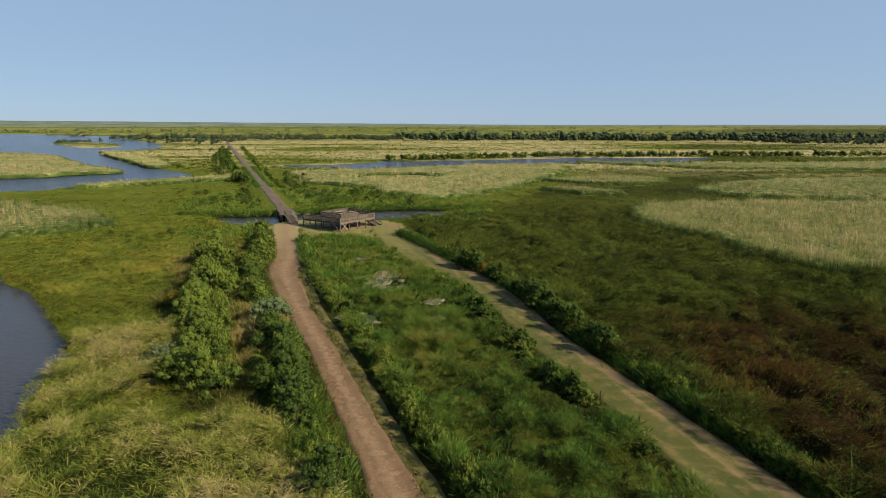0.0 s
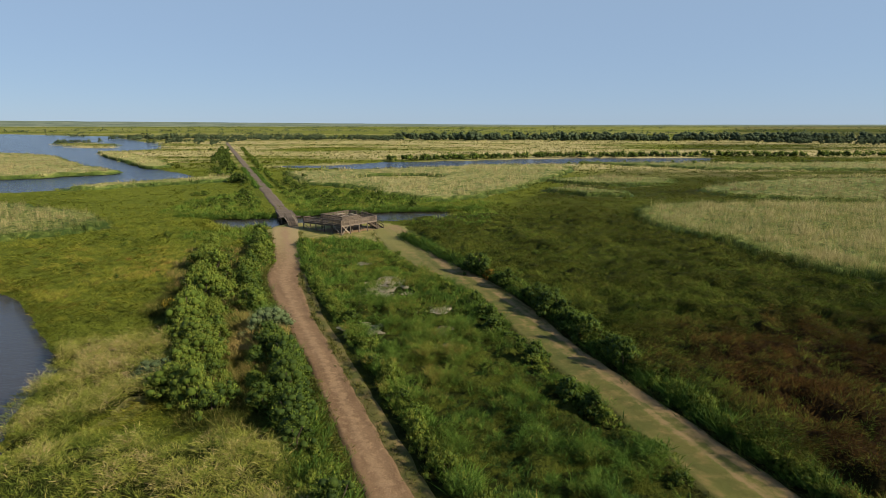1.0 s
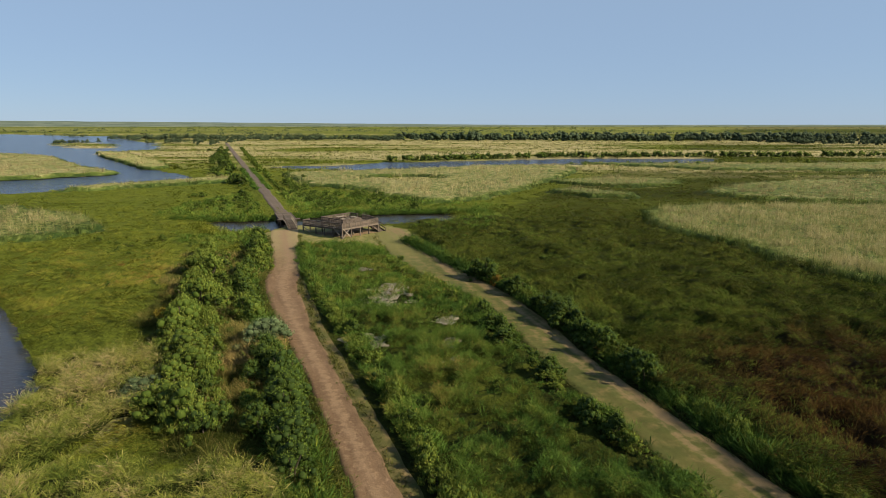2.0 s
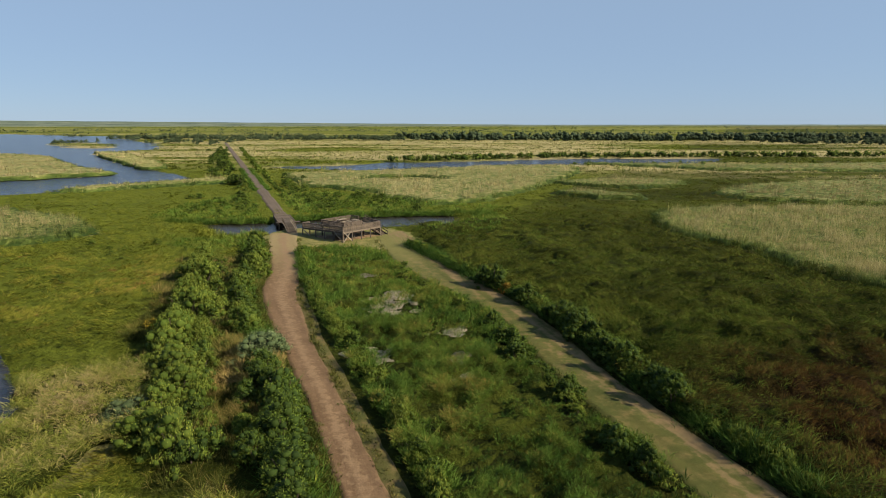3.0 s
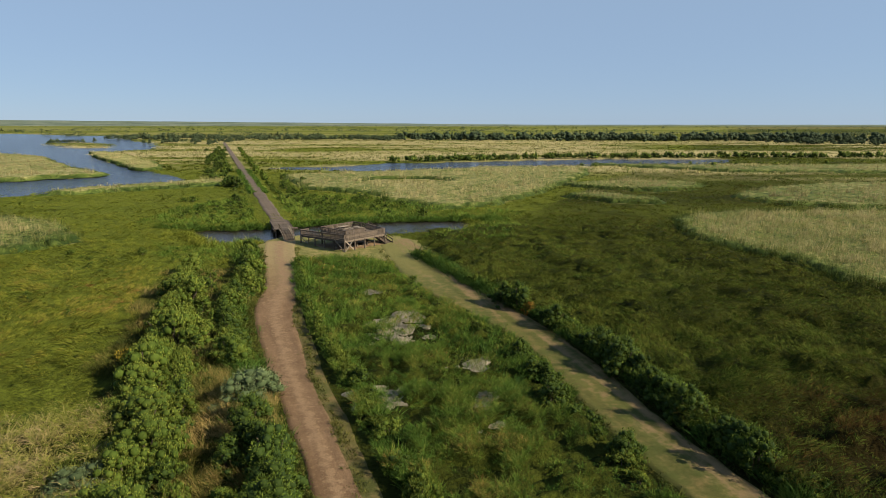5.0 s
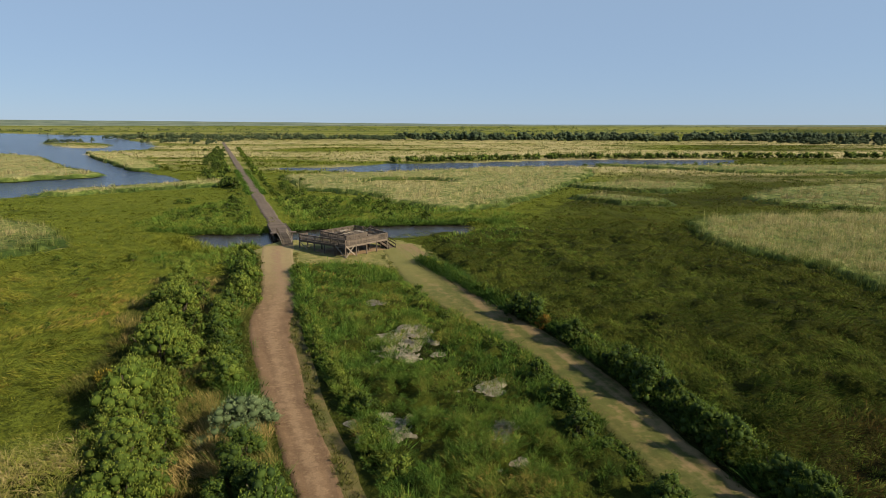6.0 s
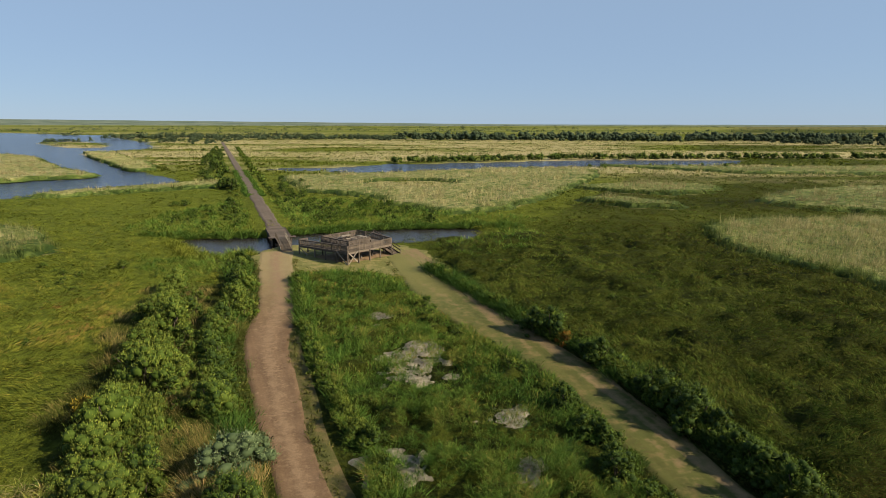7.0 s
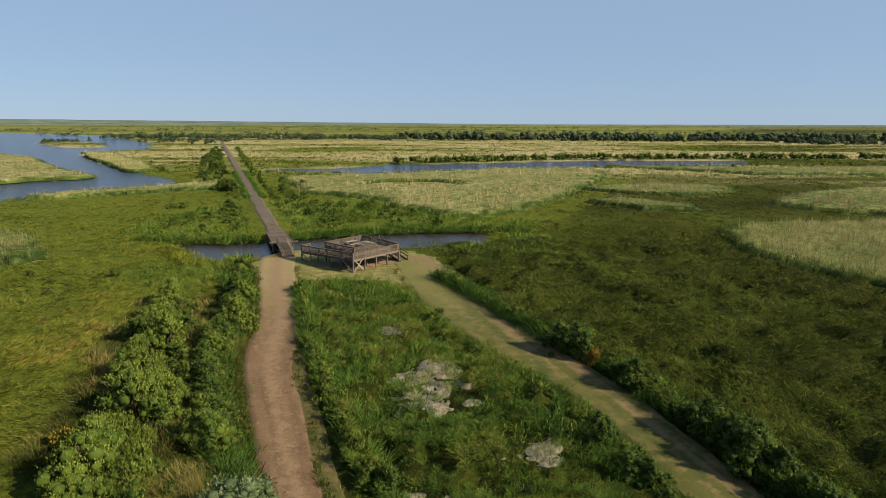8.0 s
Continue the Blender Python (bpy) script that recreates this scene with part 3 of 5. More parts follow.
def tufts(x, y, height, radius, blades, width, lean, tone, drift, droop, tip, leafy=0.0, jitter=0.07, soft=0.62):
    """Tufts at x, y: blades that fan out from each middle, shorter at its rim."""
    n = len(x)
    own = rng.uniform(0.6, 1.4, n)
    i = np.repeat(np.arange(n), blades)
    N = len(i)
    a = rng.uniform(0, 2 * np.pi, N)
    r = np.sqrt(rng.random(N))
    ox, oy = np.cos(a) * r, np.sin(a) * r
    R = (radius * own)[i]
    h = height[i] * (1.0 - 0.45 * r * r) * rng.uniform(0.65, 1.15, N)
    D = np.stack([ox * lean + drift[0][i] + rng.normal(0, 0.16, N), oy * lean + drift[1][i] + rng.normal(0, 0.16, N), np.ones(N)], 1)
    D /= np.linalg.norm(D, axis=1, keepdims=True)
    P = np.stack([x[i] + ox * R * 0.8, y[i] + oy * R * 0.8, np.full(N, -0.06)], 1)
    B = np.stack([ox * droop + drift[0][i] * 0.5, oy * droop + drift[1][i] * 0.5, -np.abs(rng.normal(0, droop * 0.6, N))], 1) * h[:, None]
    if leafy:
        P[:, 2] += leafy * h * rng.uniform(0.5, 1.0, N)
        h = np.minimum(h * (1 - 0.75 * leafy), 0.55) if leafy > 0.55 else h * (1 - 0.75 * leafy)
        B = B * (1 - 0.5 * leafy)
    T = tone[i] + rng.normal(0, jitter, N)
    up = np.stack([ox * 0.75 + rng.normal(0, 0.2, N), oy * 0.75 + rng.normal(0, 0.2, N), np.full(N, 0.9)], 1)
    up /= np.linalg.norm(up, axis=1, keepdims=True)
    return kites(P, D, h, width[i] * rng.uniform(0.6, 1.4, N), B, T, tip, up, soft)


def build_cover():
    """The whole green cover, sorted by what grows where, each stand one object."""
    pts = scatter(16, 1150, 8.0)
    x, y = pts[:, 0], pts[:, 1]
    wx, wy = x + (fbm(x, y, 5, 51) - 0.5) * 5, y + (fbm(x, y, 5, 52) - 0.5) * 5
    free = (water_at(x, y) < -0.6) & (line_dist(x, y, VERGE) < -0.35) & (line_dist(x, y, MOWN_PATH) < -0.3) & (poly_dist(wx, wy, LAWN) < -0.2) & (line_dist(x, y, ROAD_LINE) < -0.5)
    for mx, my, ma, mb in MUDS:
        free &= (np.hypot((x - mx) / ma, (y - my) / mb) > 0.6 + 0.8 * vnoise(x, y, 0.9, 53)) | (rng.random(len(x)) < 0.18) | (vnoise(x + 0.4 * y, y, 0.8, 56) > 0.50)
    x, y, wx, wy = x[free], y[free], wx[free], wy[free]
    far = 0.72 * (np.maximum(y - 28, 30) / 30) ** 0.95
    kind = np.zeros(len(x), int)                                   # 0 western field, 1 eastern field
    drift = (fbm(x, y, 26, 67) - 0.5) * 46 + rng.normal(0, 4, len(x))
    kind[np.where(y < 118, east_field(x, y) > 0.5, x - 2 - 0.5 * (y - 126) + drift * np.clip((y - 118) / 14, 0, 1) > 0)] = 1
    kind[(poly_dist(wx, wy, ROUGH) > 0)] = 5
    kind[(poly_dist(x, y, BED) > -0.3)] = 2
    for p in BANKS:
        kind[poly_dist(wx, wy, p) > 0] = 4
    names = list(REEDS)
    dried = {"islet": 0.30, "spit": 0.30, "shore": 0.25, "great": 0.24, "flat": 0.10, "round": 0.08, "oval": 0.12, "sliver": 0.12, "pale_far": 0.15}
    hole = np.hypot((x + 16) / 15, (y - 214) / 11) < 1
    for k, nm in enumerate(names):
        kind[(poly_dist(wx, wy, REEDS[nm]) > 0) & ~(hole & (nm == "great"))] = 10 + k
    kind[(kind < 2) & (far_dry(x, y) > rng.random(len(x)) * 0.3 + 0.15)] = 30
    kind[(kind < 2) & (y > 250)] = 3
    kind[(kind == 4) & (line_dist(x, y, ROAD_LINE) > -1.5)] = 0
    n_big = fbm(x, y, 14, 61)
    n_mid = fbm(x, y, 3.2, 62)
    n_small = rng.random(len(x))
    n_clump = np.clip((fbm(x, y, 2.2 * np.maximum(1, np.round(far / 2.5)), 66) - 0.34) * 3.2, 0, 1)
    swirl = 2 * np.pi * vnoise(x, y, 9, 64) + 2.5 * vnoise(x, y, 2.5, 65)
    brown = brown_at(x, y)

    def rusty(k):
        """Dead rust-coloured grass west of the hedge."""
        return 0.55 * np.clip(1.2 - np.hypot((x[k] + 37.5) / 7, (y[k] - 77.5) / 4.5), 0, 1) * fbm(x[k], y[k], 2.2, 73)

    def stand(name, k, material, label, category, height, radius, blades, width, lean, tone, uneven, drift=0.2, droop=0.25, tip=0.08, thin=0.0, leafy=0.0, edge=None, soft=0.62, lift=0.0, vary=0.13, tall=None, cap=1.0):
        k = np.flatnonzero(k)
        if thin:
            k = k[(n_clump[k] + 0.5 * rng.random(len(k))) > thin]
        if len(k) < 5:
            return
        h = np.maximum(height * (1 + 0.9 * uneven * (n_small[k] - 0.5) + 1.2 * uneven * (n_clump[k] - 0.5) + uneven * (n_mid[k] - 0.48)), 0.12)
        h = np.minimum(h, 1.4 * height)
        if tall is not None:
            h *= tall[k]
        if edge is not None:
            h *= 0.75 + 0.25 * np.clip(edge[k] / 2.0, 0, 1)
        # tone follows the clumps: lighter tops, and shade painted into the dips
        T = tone(k) + 0.32 * (n_clump[k] - 0.5) + rng.normal(0, vary, len(k))
        T = np.minimum(T, cap[k] if isinstance(cap, np.ndarray) else cap)
        if material is FIELD_GREEN:
            T = np.where(y[k] > 95, 0.33 + 0.25 * (T - 0.36), T)
        V, F, t, normals = tufts(x[k], y[k], h, radius * far[k], blades, width * far[k], lean, T, (np.cos(swirl[k]) * drift, np.sin(swirl[k]) * drift), droop, tip, leafy, 0.05 if material is FIELD_GREEN else 0.10, soft)
        if lift:
            V[:, 2] += np.repeat(lift * np.clip((fbm(x[k], y[k], 2.2, 66) - 0.34) * 3.2, 0, 1), 4 * blades)
        tagged(mesh_object(name, V, F, material, t, normals), label, category, kind="stuff")

    stand("marsh_grass", kind == 0, FIELD_GREEN, "lush yellow-green matted marsh grass with rusty patches", "grass", 0.62, 0.36, 15, 0.040, 0.7,
          lambda k: 0.33 + 0.45 * (n_big[k] - 0.45) + 0.4 * (n_mid[k] - 0.45) + np.clip(fbm(x[k], y[k], 8, 71) - 0.62, 0, 1) * 1.1 * (y[k] < 100) + rusty(k), 0.9, 0.8, 0.4, 0.10, 0.2, 0.5, None, 0.5)
    stand("marsh_grass", kind == 1, FIELD_DARK, "dark green marsh grass with brown dead stretches", "grass", 0.80, 0.40, 16, 0.045, 0.75,
          lambda k: 0.06 + 0.5 * (n_big[k] - 0.45) + 0.45 * (n_mid[k] - 0.45) + 0.3 * (fbm(x[k], y[k], 4.5, 70) - 0.45) + 0.46 * np.clip((y[k] - 52) / 36, 0, 1) + 0.62 * brown[k], 1.2, 0.4, 0.45, 0.12, 0.12, 0.58, None, 0.3, 0.9, 0.17, None, 0.54 + 0.7 * np.clip(brown - 0.12, 0, 1))
    stand("rough_grass", kind == 5, ROUGH_GRASS, "rank olive grass with straw-coloured stalks between the shrubs", "grass", 1.05, 0.34, 16, 0.034, 0.4,
          lambda k: 0.42 + 0.6 * (n_big[k] - 0.45) + 0.8 * (n_mid[k] - 0.47) + 0.5 * np.exp(-((x[k] + 18) / 1.8) ** 2 - ((y[k] - 51) / 2.2) ** 2), 1.2, 0.3, 0.3, 0.14, 0.3, 0.0, None, 0.2)
    stand("bank_growth", kind == 4, RUSH, "tall lush green growth along the channel banks", "grass", 1.3, 0.36, 20, 0.040, 0.5,
          lambda k: 0.52 + 0.4 * (n_big[k] - 0.45) + 0.5 * (n_mid[k] - 0.47), 1.0, 0.2, 0.35, 0.10, 0.1, 0.5, None, 0.4, 0.0, 0.10, None, 0.72)
    gap = np.clip((fbm(x, y, 1.5, 77) - 0.40) * 4.5, 0, 1)                      # 0 in the gaps between the rush clumps; tones drop there as painted shade
    sunk = (kind == 2) & (gap < 0.10) & (rng.random(len(x)) < 0.7) & (y < 68)
    kind[sunk] = 7
    patch = fbm(x, y, 6.5, 78)
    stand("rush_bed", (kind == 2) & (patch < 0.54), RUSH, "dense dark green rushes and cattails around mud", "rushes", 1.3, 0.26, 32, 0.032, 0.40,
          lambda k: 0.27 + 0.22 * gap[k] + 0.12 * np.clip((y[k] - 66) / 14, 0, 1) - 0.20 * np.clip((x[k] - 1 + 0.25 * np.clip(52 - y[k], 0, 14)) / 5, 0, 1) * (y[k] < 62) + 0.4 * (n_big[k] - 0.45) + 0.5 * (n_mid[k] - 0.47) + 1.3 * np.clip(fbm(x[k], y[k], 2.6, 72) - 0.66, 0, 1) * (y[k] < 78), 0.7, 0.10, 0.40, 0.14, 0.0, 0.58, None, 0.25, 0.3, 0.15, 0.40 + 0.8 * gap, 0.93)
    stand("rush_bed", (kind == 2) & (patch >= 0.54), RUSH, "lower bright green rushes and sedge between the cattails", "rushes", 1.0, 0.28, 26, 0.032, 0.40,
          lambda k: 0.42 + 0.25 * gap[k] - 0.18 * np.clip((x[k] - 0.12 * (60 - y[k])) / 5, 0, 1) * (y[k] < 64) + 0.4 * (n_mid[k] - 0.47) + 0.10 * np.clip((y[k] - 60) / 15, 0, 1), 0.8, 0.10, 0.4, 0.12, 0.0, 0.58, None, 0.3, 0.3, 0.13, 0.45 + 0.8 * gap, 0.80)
    stand("marsh_plain", kind == 3, FIELD_GREEN, "far green marsh plain with low growth", "grass", 0.9, 0.3, 9, 0.08, 0.5,
          lambda k: 0.22 + 0.6 * (n_big[k] - 0.45), 0.8)
    stand("reed_bed", kind == 30, REED, "far pale dry reed bands across the marsh", "reeds", 1.2, 0.45, 10, 0.06, 0.35,
          lambda k: 0.64 + 0.5 * (n_big[k] - 0.45), 0.12, 0.05, 0.15, 0.05)

    def canopy(name, pts, step, top, material, label, tone_of):
        """The closed mass of a reed bed, its shade put into a darker tone: an uneven top that falls steeply to the
        ground at its rim.
        """
        a = np.array(pts)
        lo, hi = a.min(0) - 2, a.max(0) + 2
        gx, gy = np.arange(lo[0], hi[0], step), np.arange(lo[1], hi[1], step)
        X, Y = np.meshgrid(gx, gy)
        wX, wY = X + (fbm(X, Y, 5, 51) - 0.5) * 5, Y + (fbm(X, Y, 5, 52) - 0.5) * 5
        D = poly_dist(wX, wY, pts)
        if name == "great":
            D = np.minimum(D, (np.hypot((X + 16) / 15, (Y - 214) / 11) - 1) * 12)
        D = np.where((D > -3) & (water_at(X, Y) > -0.8), -1.0, D)
        Z = top * np.clip(D / 1.2, -0.2, 1) + 0.4 * (fbm(X, Y, 3.0, 54) - 0.5) * (D > 0.8) + rng.normal(0, 0.09, X.shape) * (D > 0.4)
        i = (np.arange(len(gy) - 1)[:, None] * len(gx) + np.arange(len(gx) - 1)[None]).ravel()
        nx = len(gx)
        Df = D.ravel()
        i = i[np.maximum.reduce([Df[i], Df[i + 1], Df[i + nx], Df[i + nx + 1]]) > -0.2]
        i = i[(np.abs(X.ravel()[i]) < 0.77 * Y.ravel()[i] + 8)]
        f = np.concatenate([np.stack([i, i + 1, i + nx + 1], 1), np.stack([i, i + nx + 1, i + nx], 1)])
        if not len(f):
            return
        used, inv = np.unique(f, return_inverse=True)
        t = tone_of(X, Y, D) + rng.normal(0, 0.15, X.shape)
        V = np.stack([X.ravel(), Y.ravel(), Z.ravel()], 1)[used]
        tagged(mesh_object("reed_mass", V, inv.reshape(f.shape), material, np.clip(t.ravel()[used], 0, 1)), label, "reeds", kind="stuff")

    def lumps(X, Y):
        return np.clip((fbm(X, Y, 2.2, 66) - 0.34) * 3.2, 0, 1)

    def mat(name, area, step, inside, height, label, category):
        """The matted mass below the leaves, coloured dark as shade between them: an uneven closed surface that ends at
        the ground.
        """
        X, Y = np.meshgrid(np.arange(area[0], area[1], step), np.arange(area[2], area[3], step))
        ny, nx = X.shape
        X, Y = X + rng.uniform(-0.35, 0.35, X.shape) * step, Y + rng.uniform(-0.35, 0.35, X.shape) * step
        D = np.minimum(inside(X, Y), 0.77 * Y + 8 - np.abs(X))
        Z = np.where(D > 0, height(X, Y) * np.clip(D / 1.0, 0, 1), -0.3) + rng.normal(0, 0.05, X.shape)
        i = (np.arange(ny - 1)[:, None] * nx + np.arange(nx - 1)[None]).ravel()
        Df = D.ravel()
        i = i[np.maximum.reduce([Df[i], Df[i + 1], Df[i + nx], Df[i + nx + 1]]) > 0]
        f = np.concatenate([np.stack([i, i + 1, i + nx + 1], 1), np.stack([i, i + nx + 1, i + nx], 1)])
        used, inv = np.unique(f, return_inverse=True)
        V = np.stack([X.ravel(), Y.ravel(), Z.ravel()], 1)[used]
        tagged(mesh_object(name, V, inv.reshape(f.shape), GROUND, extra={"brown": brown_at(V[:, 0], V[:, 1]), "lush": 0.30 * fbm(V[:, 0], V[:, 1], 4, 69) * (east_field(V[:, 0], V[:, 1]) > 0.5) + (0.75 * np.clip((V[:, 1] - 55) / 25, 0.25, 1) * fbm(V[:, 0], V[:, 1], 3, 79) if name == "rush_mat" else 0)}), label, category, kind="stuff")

    def east_inside(X, Y):
        return np.minimum.reduce([-line_dist(X, Y, MOWN_PATH) - 0.8, -poly_dist(X, Y, BED), -poly_dist(X, Y, REEDS["round"]), -poly_dist(X, Y, LAWN) - 0.6, -water_at(X, Y) - 0.8, (east_field(X, Y) - 0.5) * 4])

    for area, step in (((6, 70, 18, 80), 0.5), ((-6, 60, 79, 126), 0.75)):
        mat("marsh_mat", area, step, east_inside, lambda X, Y: 0.9 * lumps(X, Y), "matted green and brown marsh growth, darkened as shade below the leaves", "growth")

    def bed_inside(X, Y):
        return np.minimum.reduce([poly_dist(X, Y, BED) - 0.4] + [(np.hypot((X - mx) / ma, (Y - my) / mb) - 1.25) * min(ma, mb) for mx, my, ma, mb in MUDS])
    mat("rush_mat", (-24, 20, 18, 99), 0.42, bed_inside, lambda X, Y: 0.62 * np.clip((fbm(X, Y, 1.5, 77) - 0.40) * 4.5, 0, 1), "dense green stems below the rush tops, shade painted in as dark colour", "rushes")
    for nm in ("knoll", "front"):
        mat("reed_mat", (-36, -3, 14, 56), 0.42, lambda X, Y: poly_dist(X + (fbm(X, Y, 5, 51) - 0.5) * 5, Y + (fbm(X, Y, 5, 52) - 0.5) * 5, REEDS[nm]) - 0.3, lambda X, Y: 0.6 + 0.35 * lumps(X, Y), "dense stems below the reed tops, shade painted in as dark colour", "reeds")

    for nm in names:
        if nm not in ("knoll", "front"):
            big = nm in ("great", "flat", "pale_far", "islet")
            # tones kept below those of the blades, as painted shade between them
            canopy(nm, REEDS[nm], 1.9 if nm == "islet" else 1.2 if big else 0.55, 1.0, REED, "dense stems filling the reed bed, toned dark as shade behind the blades",
                   lambda X, Y, D: np.clip(0.16 * (D - (0.9 if nm == "round" else 0.3)), 0.0, 0.26) + dried.get(nm, 0.0) * np.clip(D / 3, 0, 1) + 0.4 * (fbm(X, Y, 14, 61) - 0.45) + 0.3 * (fbm(X, Y, 2.0, 55) - 0.5))
    q = rng.uniform((-75, 34), (60, 138), (9500, 2))
    fx, fy = q[:, 0], q[:, 1]
    lone = (np.abs(fx) < 0.76 * fy + 4) & (fbm(fx, fy, 9, 75) > 0.40) & (line_dist(fx, fy, MOWN_PATH) < -1) & (line_dist(fx, fy, VERGE) < -1) & (poly_dist(fx, fy, LAWN) < -1) & (water_at(fx, fy) < -1)
    for p in REEDS.values():
        lone &= poly_dist(fx, fy, p) < -0.5
    lone &= (poly_dist(fx, fy, BED) < -0.5) & (poly_dist(fx, fy, ROUGH) < -0.5) & (brown_at(fx, fy) < 0.35 + 0.4 * rng.random(len(fx)))
    east = fx > -0.08 * fy - 2
    for side, material, label in ((east, FIELD_DARK, "scattered dark green clumps of leafy weeds"), (~east & (rng.random(len(fx)) < 0.3), FIELD_GREEN, "scattered green clumps of leafy weeds")):
        j = np.flatnonzero(lone & side)
        h = rng.uniform(0.7, 1.5, len(j)) * (0.6 + 0.8 * fbm(fx[j], fy[j], 6, 76))
        V, F, t, normals = tufts(fx[j], fy[j], h, 0.55, 34, np.full(len(j), 0.046), 0.9, np.minimum(rng.normal(0.46, 0.13, len(j)), 0.6) - 0.28 * np.clip((64 - fy[j]) / 16, 0, 1), (np.zeros(len(j)), np.zeros(len(j))), 0.3, 0.06, 0.85)
        tagged(mesh_object("weed_clumps", V, F, material, t, normals), label, "weeds", kind="stuff")
    q = rng.uniform((-25, 62), (6, 100), (9000, 2))               # the thick far half of the rush bed
    bx, by = q[:, 0], q[:, 1]
    thick = (poly_dist(bx, by, BED) > 0.1) & (rng.random(len(bx)) < np.clip((by - 58) / 16, 0.2, 1))
    for mx, my, ma, mb in MUDS:
        thick &= np.hypot((bx - mx) / ma, (by - my) / mb) > 0.7 + 0.7 * vnoise(bx, by, 0.9, 53)
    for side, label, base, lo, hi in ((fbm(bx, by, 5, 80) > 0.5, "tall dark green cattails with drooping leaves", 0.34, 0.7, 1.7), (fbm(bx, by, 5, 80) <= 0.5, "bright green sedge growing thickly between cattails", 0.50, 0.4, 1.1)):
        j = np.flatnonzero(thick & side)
        # g2 also lowers the tone between clumps: shade put into leaf colour
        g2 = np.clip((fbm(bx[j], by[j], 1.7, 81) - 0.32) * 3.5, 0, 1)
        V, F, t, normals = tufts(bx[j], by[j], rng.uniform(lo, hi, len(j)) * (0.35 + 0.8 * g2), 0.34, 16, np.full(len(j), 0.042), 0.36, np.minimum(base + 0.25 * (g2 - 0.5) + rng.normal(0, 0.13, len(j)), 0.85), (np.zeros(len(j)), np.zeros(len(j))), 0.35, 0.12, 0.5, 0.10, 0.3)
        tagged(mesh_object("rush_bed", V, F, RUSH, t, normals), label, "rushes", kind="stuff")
    q = rng.uniform((36, 68), (100, 144), (11000, 2))             # the thick front of the round reed bed
    d = poly_dist(q[:, 0] + (fbm(q[:, 0], q[:, 1], 5, 51) - 0.5) * 5, q[:, 1] + (fbm(q[:, 0], q[:, 1], 5, 52) - 0.5) * 5, REEDS["round"])
    j = np.flatnonzero((d > 0.1) & (q[:, 0] < 0.77 * q[:, 1]))
    rx, ry, d = q[j, 0], q[j, 1], d[j]
    V, F, t, normals = tufts(rx, ry, rng.uniform(1.7, 2.5, len(j)), 0.42, 13, np.full(len(j), 0.044), 0.16, np.clip(0.2 * (d - 0.6), 0.05, 0.60) + 0.5 * (fbm(rx, ry, 3.2, 62) - 0.47) + rng.normal(0, 0.10, len(j)), (np.zeros(len(j)), np.zeros(len(j))), 0.12, 0.14, 0.0, 0.10, 0.3)
    tagged(mesh_object("reed_bed", V, F, REED, t, normals), "thick front of a pale reed bed with a green foot", "reeds", kind="stuff")
    for k, nm in enumerate(names):
        d = poly_dist(wx, wy, REEDS[nm])
        if nm in ("knoll", "front"):
            extra = -0.04 if nm == "knoll" else 0.05
            stand("reed_bed", kind == 10 + k, REED_NEAR, "tall leaning yellow-green reeds with dry stalks", "reeds", 1.9, 0.30, 38, 0.036, 0.55,
                  lambda q: 0.33 + extra + 0.5 * (n_big[q] - 0.45) + 0.6 * (n_mid[q] - 0.47) + 0.34 * n_small[q] ** 3 + 0.22 * np.exp(-((x[q] + 25) / 3.4) ** 2 - ((y[q] - 48) / 5.0) ** 2), 0.4, 0.12, 0.50, 0.18, 0.0, 0.58, None, 0.3, 0.3, 0.17)
        else:
            stand("reed_bed", kind == 10 + k, REED, "tall pale golden reed bed with a green edge", "reeds", 2.3, 0.34, 22, 0.028, 0.14,
                  lambda q: np.clip(0.17 * (d[q] - (0.8 if nm == "round" else 0.2)), 0.0, 0.58) + dried.get(nm, 0.0) * np.clip(d[q] / 3, 0, 1) + 0.4 * (n_big[q] - 0.45) + 0.6 * (n_mid[q] - 0.47), 0.35, 0.08, 0.12, 0.14, 0.0, 0.0, d, 0.3, 0.0, 0.10)


build_cover()


def build_fringe(name, line, offset, material, label, tone, amount, tall=(0.10, 0.36), radius=0.16, blades=9, width=0.035, wide=0.22, z=0.08, lo=18, hi=108):
    """Short grass that creeps in over the edges of a strip."""
    P = np.array([p for p in line if lo < p[1] < hi], float)
    seg = np.linalg.norm(np.diff(P[:, :2], axis=0), axis=1)
    at = np.concatenate([[0], np.cumsum(seg)])
    n = int(at[-1] * amount)
    q = rng.uniform(0, at[-1], n)
    px, py, pw = (np.interp(q, at, P[:, k]) for k in range(3))
    k = np.clip(np.searchsorted(at, q) - 1, 0, len(seg) - 1)
    side = np.stack([-(P[k + 1, 1] - P[k, 1]), P[k + 1, 0] - P[k, 0]], 1) / seg[k][:, None]
    way = np.where(rng.random(n) < 0.5, -1, 1)
    off = way * (pw + offset + rng.normal(0, wide, n) + 0.5 * (vnoise(px, py, 1.7, 91) - 0.5))
    fx, fy = px + side[:, 0] * off, py + side[:, 1] * off
    h = rng.uniform(*tall, n) * (0.4 + 1.2 * vnoise(fx, fy, 1.2, 92))
    V, F, t, normals = tufts(fx, fy, h, radius, blades, np.full(n, width), 0.9, np.minimum(tone + rng.normal(0, 0.12, n), 0.76), (np.zeros(n), np.zeros(n)), 0.3, 0.06)
    V[:, 2] += z
    tagged(mesh_object(name, V, F, material, t, normals), label, "grass", kind="stuff")


